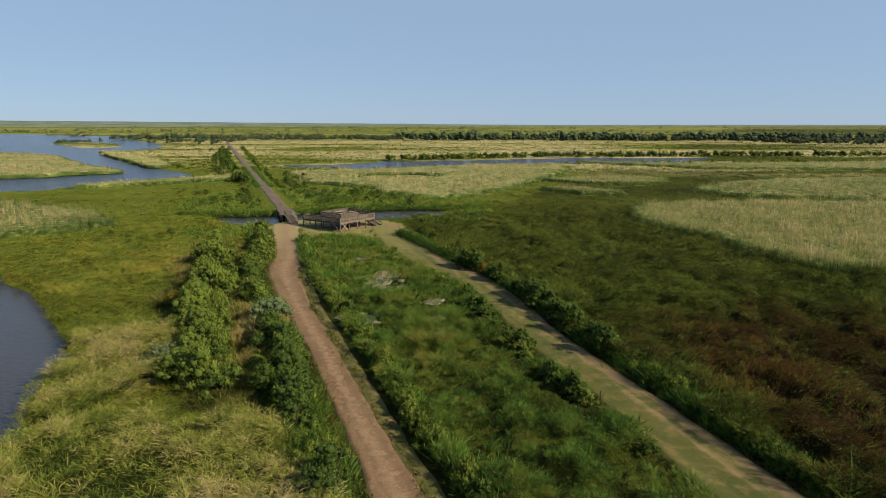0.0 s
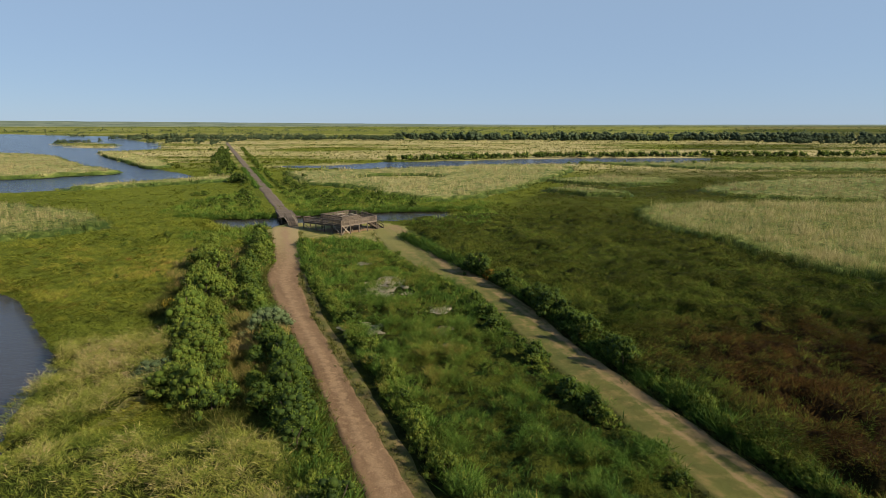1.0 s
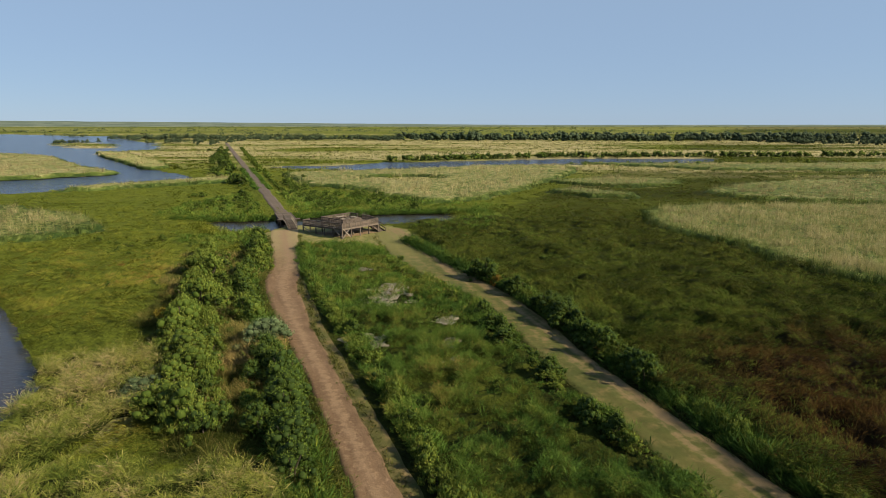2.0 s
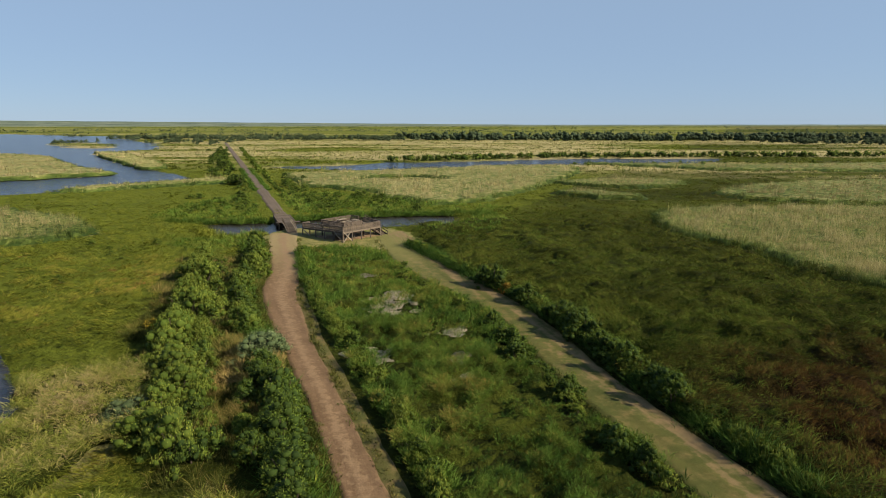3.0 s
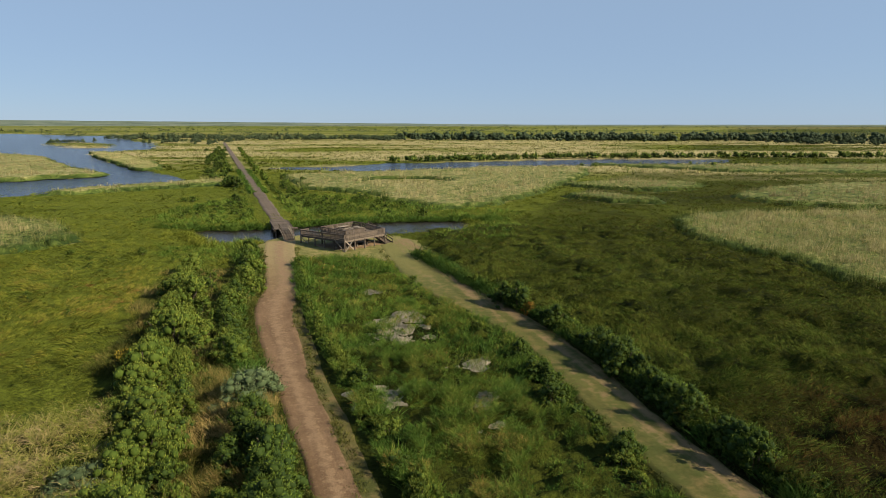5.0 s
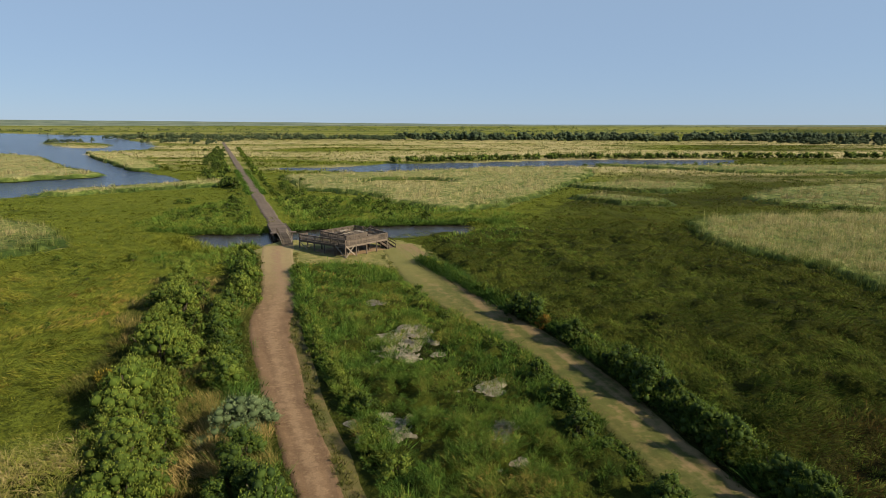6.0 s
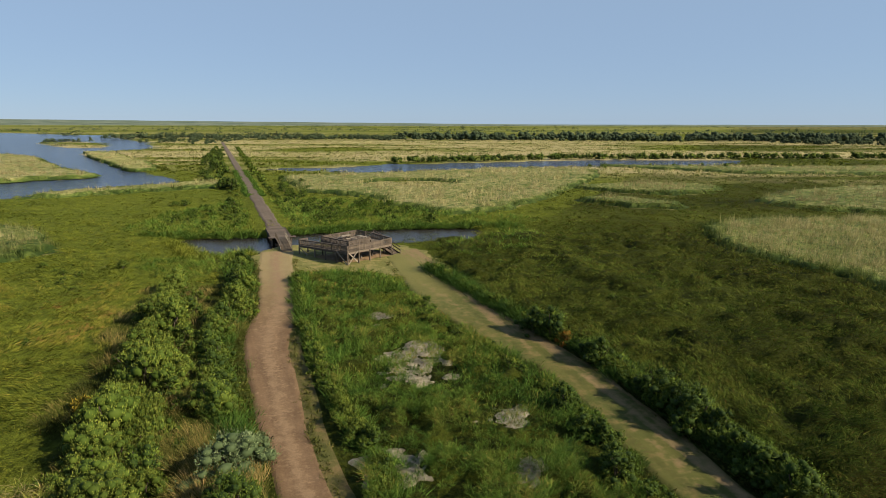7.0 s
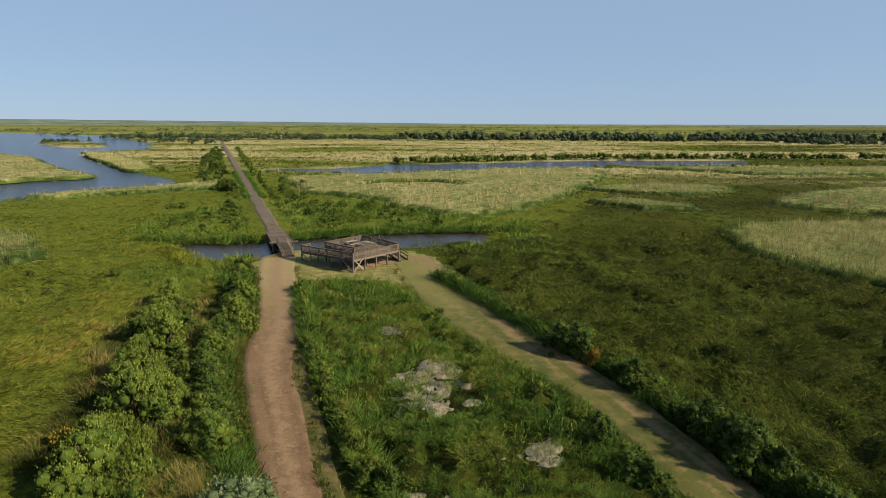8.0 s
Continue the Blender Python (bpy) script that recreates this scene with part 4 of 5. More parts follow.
build_fringe("shore_growth", [(-58, 127, 0), (-46, 125.6, 0), (-37, 127.2, 0)], 0.4, RUSH, "tall lush growth on the channel's far shore", 0.50, 24, (0.7, 1.5), 0.5, 26, 0.065, 0.9, -0.25, 100, 150)
build_fringe("shore_growth", [(-33.5, 128.6, 0), (-26, 131.6, 0), (-15, 135.6, 0), (4, 136.6, 0), (9, 134, 0)], 0.4, RUSH, "tall lush growth on the channel's far shore", 0.46, 24, (0.7, 1.6), 0.5, 26, 0.065, 0.9, -0.25, 100, 150)
build_fringe("shore_growth", [(-50, 119.5, 0), (-46, 116, 0), (-42.5, 110.2, 0), (-37, 109.2, 0), (-33.6, 112.4, 0)], 0.3, FIELD_GREEN, "tall yellow-green grass on the channel's near shore", 0.38, 22, (0.6, 1.3), 0.45, 22, 0.055, 0.8, -0.2, 100, 150)
build_fringe("road_edge_growth", [(x, y, 1.35) for x, y, w in ROAD_LINE[1:4]], 0.35, RUSH, "green weeds crowding the causeway's edges", 0.42, 18, (0.3, 1.0), 0.4, 14, 0.10, 0.35, 0.45, 130, 290)
build_fringe("edge_grass", TRACK, 0.15, ROUGH_GRASS, "short ragged grass creeping over the dirt track's edges", 0.42, 24)
build_fringe("edge_grass", MOWN_PATH, 0.1, ROUGH_GRASS, "short ragged grass along the mown path's edges", 0.32, 22)


# ---------------------------------------------------------------- shrubs and trees
def tube(bm, pts, r0, r1, sides=5):
    """A tapered round limb through the points."""
    rings = []
    for i, p in enumerate(pts):
        d = (pts[min(i + 1, len(pts) - 1)] - pts[max(i - 1, 0)]).normalized()
        q = d.to_track_quat("Z", "Y").to_matrix()
        r = r0 + (r1 - r0) * i / (len(pts) - 1)
        rings.append([bm.verts.new(p + q @ Vector((r * math.cos(a), r * math.sin(a), 0))) for a in (2 * math.pi * k / sides for k in range(sides))])
    for a, b in zip(rings, rings[1:]):
        for k in range(sides):
            bm.faces.new((a[k], a[(k + 1) % sides], b[(k + 1) % sides], b[k]))
    bm.faces.new(rings[-1])


def icosahedron():
    bm = bmesh.new()
    bmesh.ops.create_icosphere(bm, subdivisions=1, radius=1.0)
    bm.verts.ensure_lookup_table()
    v = np.array([p.co[:] for p in bm.verts])
    f = np.array([[p.index for p in q.verts] for q in bm.faces])
    bm.free()
    return v, f


ICO = icosahedron()


def crown_arrays(seed, radius, height, clumps, leaves, length, width, feather, foot=0.08, core=0.0, soft=0.86, lump=0.185):
    """Leaf clumps on an uneven dome; feather: how far the leaves point upwards."""
    g = np.random.default_rng(seed)
    a = g.uniform(0, 2 * np.pi, clumps)
    u = g.uniform(0.0, 1.0, clumps) ** 1.05
    shell = g.uniform(0.62, 1.0, clumps)
    lobes = 1 + 0.22 * np.sin(2 * a + seed) + 0.16 * np.sin(5 * a + 2 * seed)
    el = u * np.pi / 2
    c = np.stack([np.cos(a) * np.cos(el) * radius * shell * lobes, np.sin(a) * np.cos(el) * radius * shell * lobes,
                  height * (foot + (1 - foot) * 0.85 * np.sin(el) * shell * (1 + 0.12 * np.sin(3 * a + seed)))], 1)
    ct = g.normal(0.48, 0.2, clumps)
    i = np.repeat(np.arange(clumps), leaves)
    N = len(i)
    o = g.normal(0, 1, (N, 3))
    o /= np.linalg.norm(o, axis=1, keepdims=True)
    cr = lump * (radius + 0.5 * height) * g.uniform(0.6, 1.25, clumps)
    P = c[i] + o * (cr[i] * g.random(N) ** 0.36)[:, None] * [1, 1, 0.85]
    P[:, 2] = np.maximum(P[:, 2], 0.08)
    D = o * (1 - feather) + np.array([0, 0, 1.0]) * (feather + 0.15) + g.normal(0, 0.25, (N, 3))
    D /= np.linalg.norm(D, axis=1, keepdims=True)
    L = length * g.uniform(0.6, 1.4, N)
    out = o + 0.8 * (c[i] - [0, 0, 0.35 * height]) / max(radius, height) + g.normal(0, 0.15, (N, 3)) + [0, 0, 0.15]
    out /= np.linalg.norm(out, axis=1, keepdims=True)
    V, F, T, normals = kites(P, D, L, width * g.uniform(0.7, 1.3, N), D * 0 + g.normal(0, 0.12, (N, 3)) * L[:, None], ct[i] + g.normal(0, 0.09, N), 0.05, out, soft)
    if not core:
        return V, F, T, normals
    ball, tri = ICO                                    # the dense heart of each clump; its shade is put in as a dark tone
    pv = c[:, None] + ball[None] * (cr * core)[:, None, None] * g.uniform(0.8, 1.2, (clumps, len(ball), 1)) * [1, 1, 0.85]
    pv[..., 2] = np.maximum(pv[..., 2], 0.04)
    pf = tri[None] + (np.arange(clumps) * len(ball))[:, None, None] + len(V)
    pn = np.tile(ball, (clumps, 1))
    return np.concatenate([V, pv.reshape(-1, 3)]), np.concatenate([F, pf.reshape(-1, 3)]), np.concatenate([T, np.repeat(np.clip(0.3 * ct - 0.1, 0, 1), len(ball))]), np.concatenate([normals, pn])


def make_shrub(name, seed, radius, height, clumps, leaves, length, width, feather, material, label, category, group):
    """One shrub or small tree: forked stems and a leafy crown. It stands at the origin."""
    top = thing(name, Matrix(), label, category, group)
    g = random.Random(seed)
    bm = bmesh.new()
    for k in range(3):
        a = 2 * math.pi * k / 3 + g.uniform(-0.5, 0.5)
        out = radius * g.uniform(0.3, 0.6)
        pts = [Vector((0.06 * math.cos(a), 0.06 * math.sin(a), -0.15)), Vector((out * 0.35 * math.cos(a), out * 0.35 * math.sin(a), height * 0.3)),
               Vector((out * math.cos(a + 0.2), out * math.sin(a + 0.2), height * g.uniform(0.6, 0.8)))]
        tube(bm, pts, 0.035 * height, 0.012 * height)
    part("trunk", bm, BARK, top)
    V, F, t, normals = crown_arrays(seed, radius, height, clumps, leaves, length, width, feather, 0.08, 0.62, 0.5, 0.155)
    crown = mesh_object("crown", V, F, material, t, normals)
    crown.parent = top
    return top


KINDS = {}
for i in range(3):
    KINDS["soft", i] = make_shrub("shrub", 11 + i, 1.3, 1.9, 80, 56, 0.10, 0.035, 0.65, LEAF_LIGHT, "feathery light green shrub in rough grass", "shrub", "shrubs of the western hedge")
    KINDS["dark", i] = make_shrub("shrub", 21 + i, 1.1, 2.0, 56, 50, 0.115, 0.042, 0.3, LEAF_DARK, "dense dark green leafy shrub beside the dirt track", "shrub", "shrubs along the dirt track")
    KINDS["low", i] = make_shrub("low_shrub", 31 + i, 0.8, 0.95, 30, 44, 0.12, 0.034, 0.75, LEAF_LIGHT, "low bright green bush edging a path", "bush", "low bushes along the paths")
    KINDS["lowdark", i] = make_shrub("low_shrub", 41 + i, 0.85, 0.9, 30, 42, 0.10, 0.042, 0.5, LEAF_DARK, "low dark green bush edging a path", "bush", "low bushes along the paths")
    KINDS["tree", i] = make_shrub("tree", 51 + i, 2.1, 3.9, 44, 30, 0.30, 0.15, 0.25, LEAF_DARK, "small dark green tree beside the causeway", "tree", "trees along the causeway")
    KINDS["bank", i] = make_shrub("shrub", 61 + i, 1.5, 1.9, 28, 24, 0.27, 0.12, 0.4, LEAF_DARK, "green shrub on the marshy channel bank", "shrub", "shrubs on the channel bank")
for i in range(3):
    KINDS["soft_far", i] = make_shrub("shrub", 111 + i, 1.3, 1.9, 60, 40, 0.14, 0.056, 0.55, LEAF_LIGHT, "feathery light green shrub in rough grass", "shrub", "shrubs of the western hedge")
    KINDS["dark_far", i] = make_shrub("shrub", 121 + i, 1.1, 2.0, 48, 40, 0.13, 0.064, 0.25, LEAF_DARK, "dense dark green leafy shrub beside the dirt track", "shrub", "shrubs along the dirt track")
    KINDS["low_far", i] = make_shrub("low_shrub", 131 + i, 0.75, 0.95, 16, 24, 0.13, 0.057, 0.5, LEAF_LIGHT, "low bright green bush edging a path", "bush", "low bushes along the paths")
    KINDS["lowdark_far", i] = make_shrub("low_shrub", 141 + i, 0.8, 0.9, 16, 24, 0.125, 0.064, 0.35, LEAF_DARK, "low dark green bush edging a path", "bush", "low bushes along the paths")
KINDS["grey", 0] = make_shrub("grey_shrub", 81, 1.3, 1.9, 70, 66, 0.11, 0.042, 0.35, LEAF_GREY, "silvery grey-green shrub beside the dirt track", "shrub", "")
KINDS["yellow", 0] = make_shrub("yellow_shrub", 82, 0.9, 1.0, 24, 34, 0.22, 0.07, 0.5, LEAF_YELLOW, "small yellow flowering bush in marsh grass", "bush", "")
KINDS["orange", 0] = make_shrub("orange_shrub", 83, 0.8, 0.8, 20, 32, 0.18, 0.07, 0.4, LEAF_ORANGE, "small orange-leaved bush beside the mown path", "bush", "")
USED = set()


def plant(kind, i, x, y, size, z=0.0):
    """Sets a shrub of that kind at a place; the first one is the model itself."""
    m = Matrix.Translation((x, y, z)) @ pose(0, 0, 0, 0, 0, random.uniform(0, 360))
    if y > 64 and (kind + "_far", i) in KINDS:
        kind += "_far"
    if kind not in ("grey", "yellow", "orange") and (math.hypot(x - 5.3, y - 75.4) < 1.5 or math.hypot(x + 16.9, y - 54.8) < 2.0 or math.hypot(x + 18, y - 51) < 1.7 or math.hypot(x + 22.3, y - 44.6) < 1.5):
        return
    ob = KINDS[kind, i]
    if (kind, i) in USED:
        ob = copy_thing(ob, m)
    else:
        USED.add((kind, i))
        ob.matrix_basis = m
    ob.scale = (size * random.uniform(0.85, 1.15), size * random.uniform(0.85, 1.15), size * random.uniform(0.85, 1.15))


def plant_row(line, step, kinds, lo, hi, jitter, skip=0.0):
    for (x0, y0), (x1, y1) in zip(line, line[1:]):
        n = max(1, round(math.hypot(x1 - x0, y1 - y0) / step))
        for k in range(n):
            if random.random() < skip:
                continue
            t = (k + random.uniform(-0.3, 0.3)) / n
            plant(random.choice(kinds), random.randrange(3), x0 + t * (x1 - x0) + random.gauss(0, jitter), y0 + t * (y1 - y0) + random.gauss(0, jitter), random.uniform(lo, hi))


random.seed(5)
WEST_HEDGE = [(-36, 91), (-33, 82), (-30, 74), (-27.5, 67.5), (-25.3, 61), (-23.4, 54), (-21, 48), (-18.6, 43), (-17.4, 39)]
plant_row(WEST_HEDGE, 1.8, ["soft"], 1.0, 1.6, 0.8)
plant_row([(x + 1.3, y + 0.4) for x, y in WEST_HEDGE], 1.2, ["low", "low", "lowdark"], 1.2, 1.7, 0.7)
plant_row([(x - 1.2, y - 0.3) for x, y in WEST_HEDGE[1:7]], 1.6, ["low"], 1.1, 1.6, 0.5, 0.2)
plant_row([(x + 3.0, y + 1) for x, y in WEST_HEDGE[2:7]], 3.4, ["soft", "lowdark"], 0.6, 1.0, 1.0)
plant_row([(-32.8, 104), (-31, 98), (-29, 93), (-26.8, 85), (-26.4, 80.8), (-25.6, 76), (-24.4, 72), (-22.6, 67.7), (-20.5, 63.5), (-18.8, 59.8)], 1.7, ["dark", "dark", "soft"], 0.85, 1.3, 0.5, 0.1)
plant("grey", 0, -17.0, 55.6, 1.4)
plant("grey", 0, -22.3, 44.6, 1.15)
plant_row([(-16.0, 53.0), (-14.7, 50), (-12.9, 46), (-11.4, 42), (-10.1, 38), (-8.8, 34.5)], 1.5, ["dark"], 1.05, 1.45, 0.4)
plant_row([(-18.2, 53), (-16.2, 48.5), (-14.3, 44), (-12.9, 40), (-11.6, 36.5)], 2.8, ["dark", "dark", "soft"], 0.7, 1.1, 0.5)
plant_row([(-8.5, 34), (-7.2, 30.5), (-5.9, 27), (-4.5, 23)], 1.35, ["dark", "dark", "low"], 1.0, 1.35, 0.35)
plant_row([(-23.3, 97), (-20.8, 88), (-18.5, 80), (-16.4, 73.5), (-14.9, 69.5), (-12.8, 64.5), (-11.1, 60.3), (-8.9, 55.5), (-6.7, 49), (-4.2, 42), (-1.8, 36), (0.2, 31), (2.0, 26)], 1.2, ["low", "low", "lowdark"], 0.85, 1.4, 0.25, 0.05)
plant_row([(-7.4, 103), (-3.2, 94), (0.9, 84.5), (4.0, 78), (6.7, 73), (8.6, 68), (10.1, 63), (11.2, 59), (12.9, 51), (15.3, 43.5)], 1.3, ["lowdark", "lowdark", "low"], 0.9, 1.4, 0.3, 0.04)
plant_row([(15.3, 43.5), (17.5, 36.5), (19.2, 31.5), (20.6, 27)], 1.05, ["low"], 0.8, 1.3, 0.2)
plant_row([(3.6, 77.8), (6.3, 73), (8.3, 68), (9.9, 63), (11.1, 58), (12.6, 51.5)], 1.5, ["lowdark", "dark"], 1.1, 1.5, 0.3)
plant_row([(-8.0, 86), (-5.0, 79), (-1.5, 72.5), (1.2, 68), (3.0, 62.5), (4.4, 57), (6.0, 50.5), (8.5, 43), (10.5, 36.5), (12.4, 30)], 1.6, ["lowdark", "low"], 0.8, 1.35, 0.5, 0.1)
plant_row([(1.6, 66), (3.2, 60), (4.8, 54), (6.6, 47), (9.2, 39), (11, 33)], 2.2, ["dark"], 0.6, 0.95, 0.5, 0.15)
plant_row([(9.7, 64), (11.1, 58.5), (12.8, 52), (15.0, 45)], 1.7, ["dark"], 0.95, 1.3, 0.25)
plant("orange", 0, 5.3, 75.6, 1.25)
plant("yellow", 0, -29.6, 62.8, 0.9)
plant_row([(-45, 141), (-57, 172), (-73.5, 214)], 5.5, ["bank"], 0.4, 1.2, 1.2, 0.3)
plant_row([(-34, 139), (-46.3, 172), (-62.3, 214)], 3.0, ["bank"], 0.35, 0.7, 0.4)
plant_row([(-28.5, 139), (-36, 160), (-58, 219)], 4.0, ["bank"], 0.5, 1.1, 1.5)
plant_row([(-66, 196), (-72, 205)], 3, ["tree"], 0.7, 0.95, 1.5)
plant_row([(-90, 245), (-111, 300), (-154, 410)], 8, ["tree"], 0.55, 1.05, 2.4)
plant_row([(-52, 216), (-58, 226)], 5, ["tree"], 0.5, 0.7, 1.5)
for k in range(55):
    y = random.uniform(138, 168)
    plant(random.choice(["bank", "lowdark", "bank"]), random.randrange(3), -31.9 - 0.383 * (y - 121) + random.uniform(5, 36), y, random.uniform(0.45, 1.0))
for k in range(34):
    y = random.uniform(130, 165)
    plant(random.choice(["bank", "lowdark"]), random.randrange(3), -31.9 - 0.383 * (y - 121) - random.uniform(4.5, 20), y, random.uniform(0.4, 0.9))
for k in range(60):
    x, y = random.uniform(2, 45), random.uniform(58, 125)
    if x > 0.9 * (118 - y) - 22 and x < 41:
        plant(random.choice(["lowdark", "lowdark", "low"]), random.randrange(3), x, y, random.uniform(0.45, 1.0))
for k in range(26):
    plant(random.choice(["low", "lowdark", "soft"]), random.randrange(3), random.uniform(-60, -38), random.uniform(66, 104), random.uniform(0.35, 0.7))


def build_far_woods(name, spots, label, leaf, clumps=40, size=1.0, leaves=6, material=LEAF_DARK):
    """Distant woods: many loose crowns in one mesh."""
    g = np.random.default_rng(len(spots))
    Vs, Fs, Ts, Ns, base = [], [], [], [], 0
    for x, y, h in spots:
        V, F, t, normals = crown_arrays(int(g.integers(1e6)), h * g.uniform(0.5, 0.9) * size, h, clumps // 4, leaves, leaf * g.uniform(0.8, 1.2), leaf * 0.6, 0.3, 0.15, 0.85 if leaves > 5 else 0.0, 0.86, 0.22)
        Vs.append(V + np.array([x, y, 0]))
        Fs.append(F + base)
        Ts.append(t)
        Ns.append(normals)
        base += len(V)
    ob = mesh_object(name, np.concatenate(Vs), np.concatenate(Fs), material, np.concatenate(Ts), np.concatenate(Ns))
    tagged(ob, label, "woods", kind="stuff")


g = np.random.default_rng(3)


def along(line, step, jitter, lo, hi):
    """Places along a line, with a height each."""
    out = []
    for (x0, y0), (x1, y1) in zip(line, line[1:]):
        for t in np.arange(0, 1, step / math.hypot(x1 - x0, y1 - y0)):
            out.append((x0 + t * (x1 - x0) + g.normal(0, jitter), y0 + t * (y1 - y0) + g.normal(0, jitter), g.uniform(lo, hi)))
    return out


build_far_woods("thicket", along([(-30, 319), (-10, 321), (12, 330), (57, 349), (141, 355), (210, 360), (330, 362)], 2.3, 1.6, 2.0, 3.4), "dark green thicket lining the far river bank", 1.0, 40)
build_far_woods("thicket", along([(-77, 219), (-112, 310), (-177, 480)], 8.5, 2.2, 0.8, 2.6) + along([(-64, 219), (-98, 310), (-160, 480)], 4.0, 0.8, 0.5, 1.1), "green thicket on both shoulders of the causeway", 0.7, 64)
build_far_woods("thicket", along([(60, 292), (125, 296), (180, 304)], 9.0, 2.0, 0.8, 1.4), "low dark rush clumps at the river edge", 0.7, 40)
SPOTS = [(x, 735 - 0.10 * x + g.normal(0, 22), g.uniform(5.5, 10.0) * (0.62 if x < -60 else 1.0)) for x in g.uniform(-420, 640, 620)]
SPOTS += [(x, 640 - 0.1 * x + g.normal(0, 16), g.uniform(3, 6.0)) for x in g.uniform(330, 620, 110)]
SPOTS += [(x, 620 - 0.3 * (x + 205) + g.normal(0, 30), g.uniform(2.0, 4.0)) for x in g.uniform(-300, -205, 34)]
SPOTS += [(x, y, g.uniform(2, 4)) for x, y in zip(g.uniform(-395, -360, 12), g.uniform(600, 640, 12))]
build_far_woods("woods", SPOTS, "long belt of dark green trees across the marsh", 1.2, 48, 1.0, 7, LEAF_FAR_HAZED)
SPOTS = []
for k in range(110):
    yy = 900 * (4600 / 900) ** g.random()
    xx, ln = g.uniform(-0.8, 0.8) * yy, g.uniform(0.03, 0.2) * yy
    for j in range(9):
        SPOTS.append((xx + g.uniform(-ln, ln), yy + g.normal(0, 0.01 * yy), g.uniform(1.5, 3.5) * (1 + yy / 5000)))
build_far_woods("woods", SPOTS, "far scattered lines of trees near the horizon", 2.6, 20, 4.0, 4, LEAF_FAR_HAZED)


def build_distance():
    """The low land beyond the plain, haze put into its colours: a long bank that rises towards the west."""
    m, _, nd, lk, p = nodes_of("distant_land_hazed")
    # grey-green bands with the haze of distance mixed into the base colour
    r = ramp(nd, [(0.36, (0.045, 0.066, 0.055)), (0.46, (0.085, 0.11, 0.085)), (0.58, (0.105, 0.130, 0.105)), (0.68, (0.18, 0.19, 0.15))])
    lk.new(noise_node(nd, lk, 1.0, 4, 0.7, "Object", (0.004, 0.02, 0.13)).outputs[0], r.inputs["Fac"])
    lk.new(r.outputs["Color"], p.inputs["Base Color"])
    p.inputs["Roughness"].default_value, p.inputs["Specular IOR Level"].default_value = 0.95, 0.03
    n = 240
    X = np.linspace(-4600, 4600, n)
    top = 10 + 34 * np.clip((700 - X) / 4300, 0, 1) + 3 * vnoise(X, X * 0, 160, 81)
    rows = [(4250, 0.0), (4450, 0.55), (4700, 1.0), (4850, 0.9)]
    V = np.concatenate([np.stack([X, np.full(n, y), top * k - 0.5], 1) for y, k in rows])
    i = (np.arange(len(rows) - 1)[:, None] * n + np.arange(n - 1)[None]).ravel()
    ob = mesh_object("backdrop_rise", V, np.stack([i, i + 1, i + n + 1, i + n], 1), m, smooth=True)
    tagged(ob, "low rise of land along the horizon, haze painted into its colour", "land", kind="structure")


build_distance()
HEDGES = (([(-23.3, 97, 0), (-20.8, 88, 0), (-18.5, 80, 0), (-16.3, 73.5, 0), (-14.7, 69.5, 0), (-12.5, 64.5, 0), (-10.8, 60.3, 0), (-8.6, 55.5, 0), (-6.3, 49, 0), (-3.8, 42, 0), (-1.4, 36, 0), (0.6, 31, 0), (2.4, 26, 0)], RUSH, "tall bright green weeds growing between the low bushes", 0.48, 0.35),
          ([(-7.4, 103, 0), (-3.2, 94, 0), (0.9, 84.5, 0), (4.0, 78, 0), (6.7, 73, 0), (8.6, 68, 0), (10.1, 63, 0), (11.2, 59, 0), (12.9, 51, 0), (15.3, 43.5, 0), (17.5, 36.5, 0), (19.2, 31.5, 0), (20.6, 27, 0)], RUSH, "tall green weeds growing between the bushes along the mown path", 0.26, 0.5),
          ([(-32.8, 104, 0), (-31, 98, 0), (-29, 93, 0), (-26.8, 85, 0), (-25.6, 76, 0), (-22.6, 67.7, 0), (-18.8, 59.8, 0), (-15.6, 52, 0), (-12.2, 43, 0), (-8.8, 34.5, 0), (-5.9, 27, 0)], RUSH, "tall dark green weeds growing between the shrubs along the dirt track", 0.36, 0.7))
for line, leaf, label, tone, wide in HEDGES:
    build_fringe("hedge_weeds", line, 0.0, leaf, label, tone, 46 if wide == 0.5 else 34, (0.7, 1.9) if wide == 0.5 else (0.5, 1.5), 0.26, 16, 0.034, wide, 0.0, 20, 110)


# ---------------------------------------------------------------- causeway, boardwalk bridge and gangway
build_strip("causeway_road", [(x, y, 1.35) for x, y, w in ROAD_LINE[1:]], GRAVEL, "straight grey-brown gravel causeway through the marsh", "road", 0.72, 10, 0.02, 0.5)


def bar(bm, a, b, w, h):
    """A squared timber from a to b, w wide and h high, its top edges level."""
    a, b = Vector(a), Vector(b)
    d = b - a
    q = d.to_track_quat("X", "Z").to_matrix().to_4x4()
    bmesh.ops.create_cube(bm, size=1, matrix=Matrix.Translation((a + b) / 2) @ q @ Matrix.Diagonal((d.length, w, h, 1)))


def bar_part(name, a, b, w, h, material, parent, label=""):
    bm = bmesh.new()
    bar(bm, a, b, w, h)
    return part(name, bm, material, parent, label)


def box_mesh(name, sx, sy, sz, material):
    bm = bmesh.new()
    box(bm, Matrix(), sx, sy, sz, min(sx, sy, sz) * 0.12)
    me = bpy.data.meshes.new(name)
    bm.to_mesh(me)
    bm.free()
    me.materials.append(material)
    return me


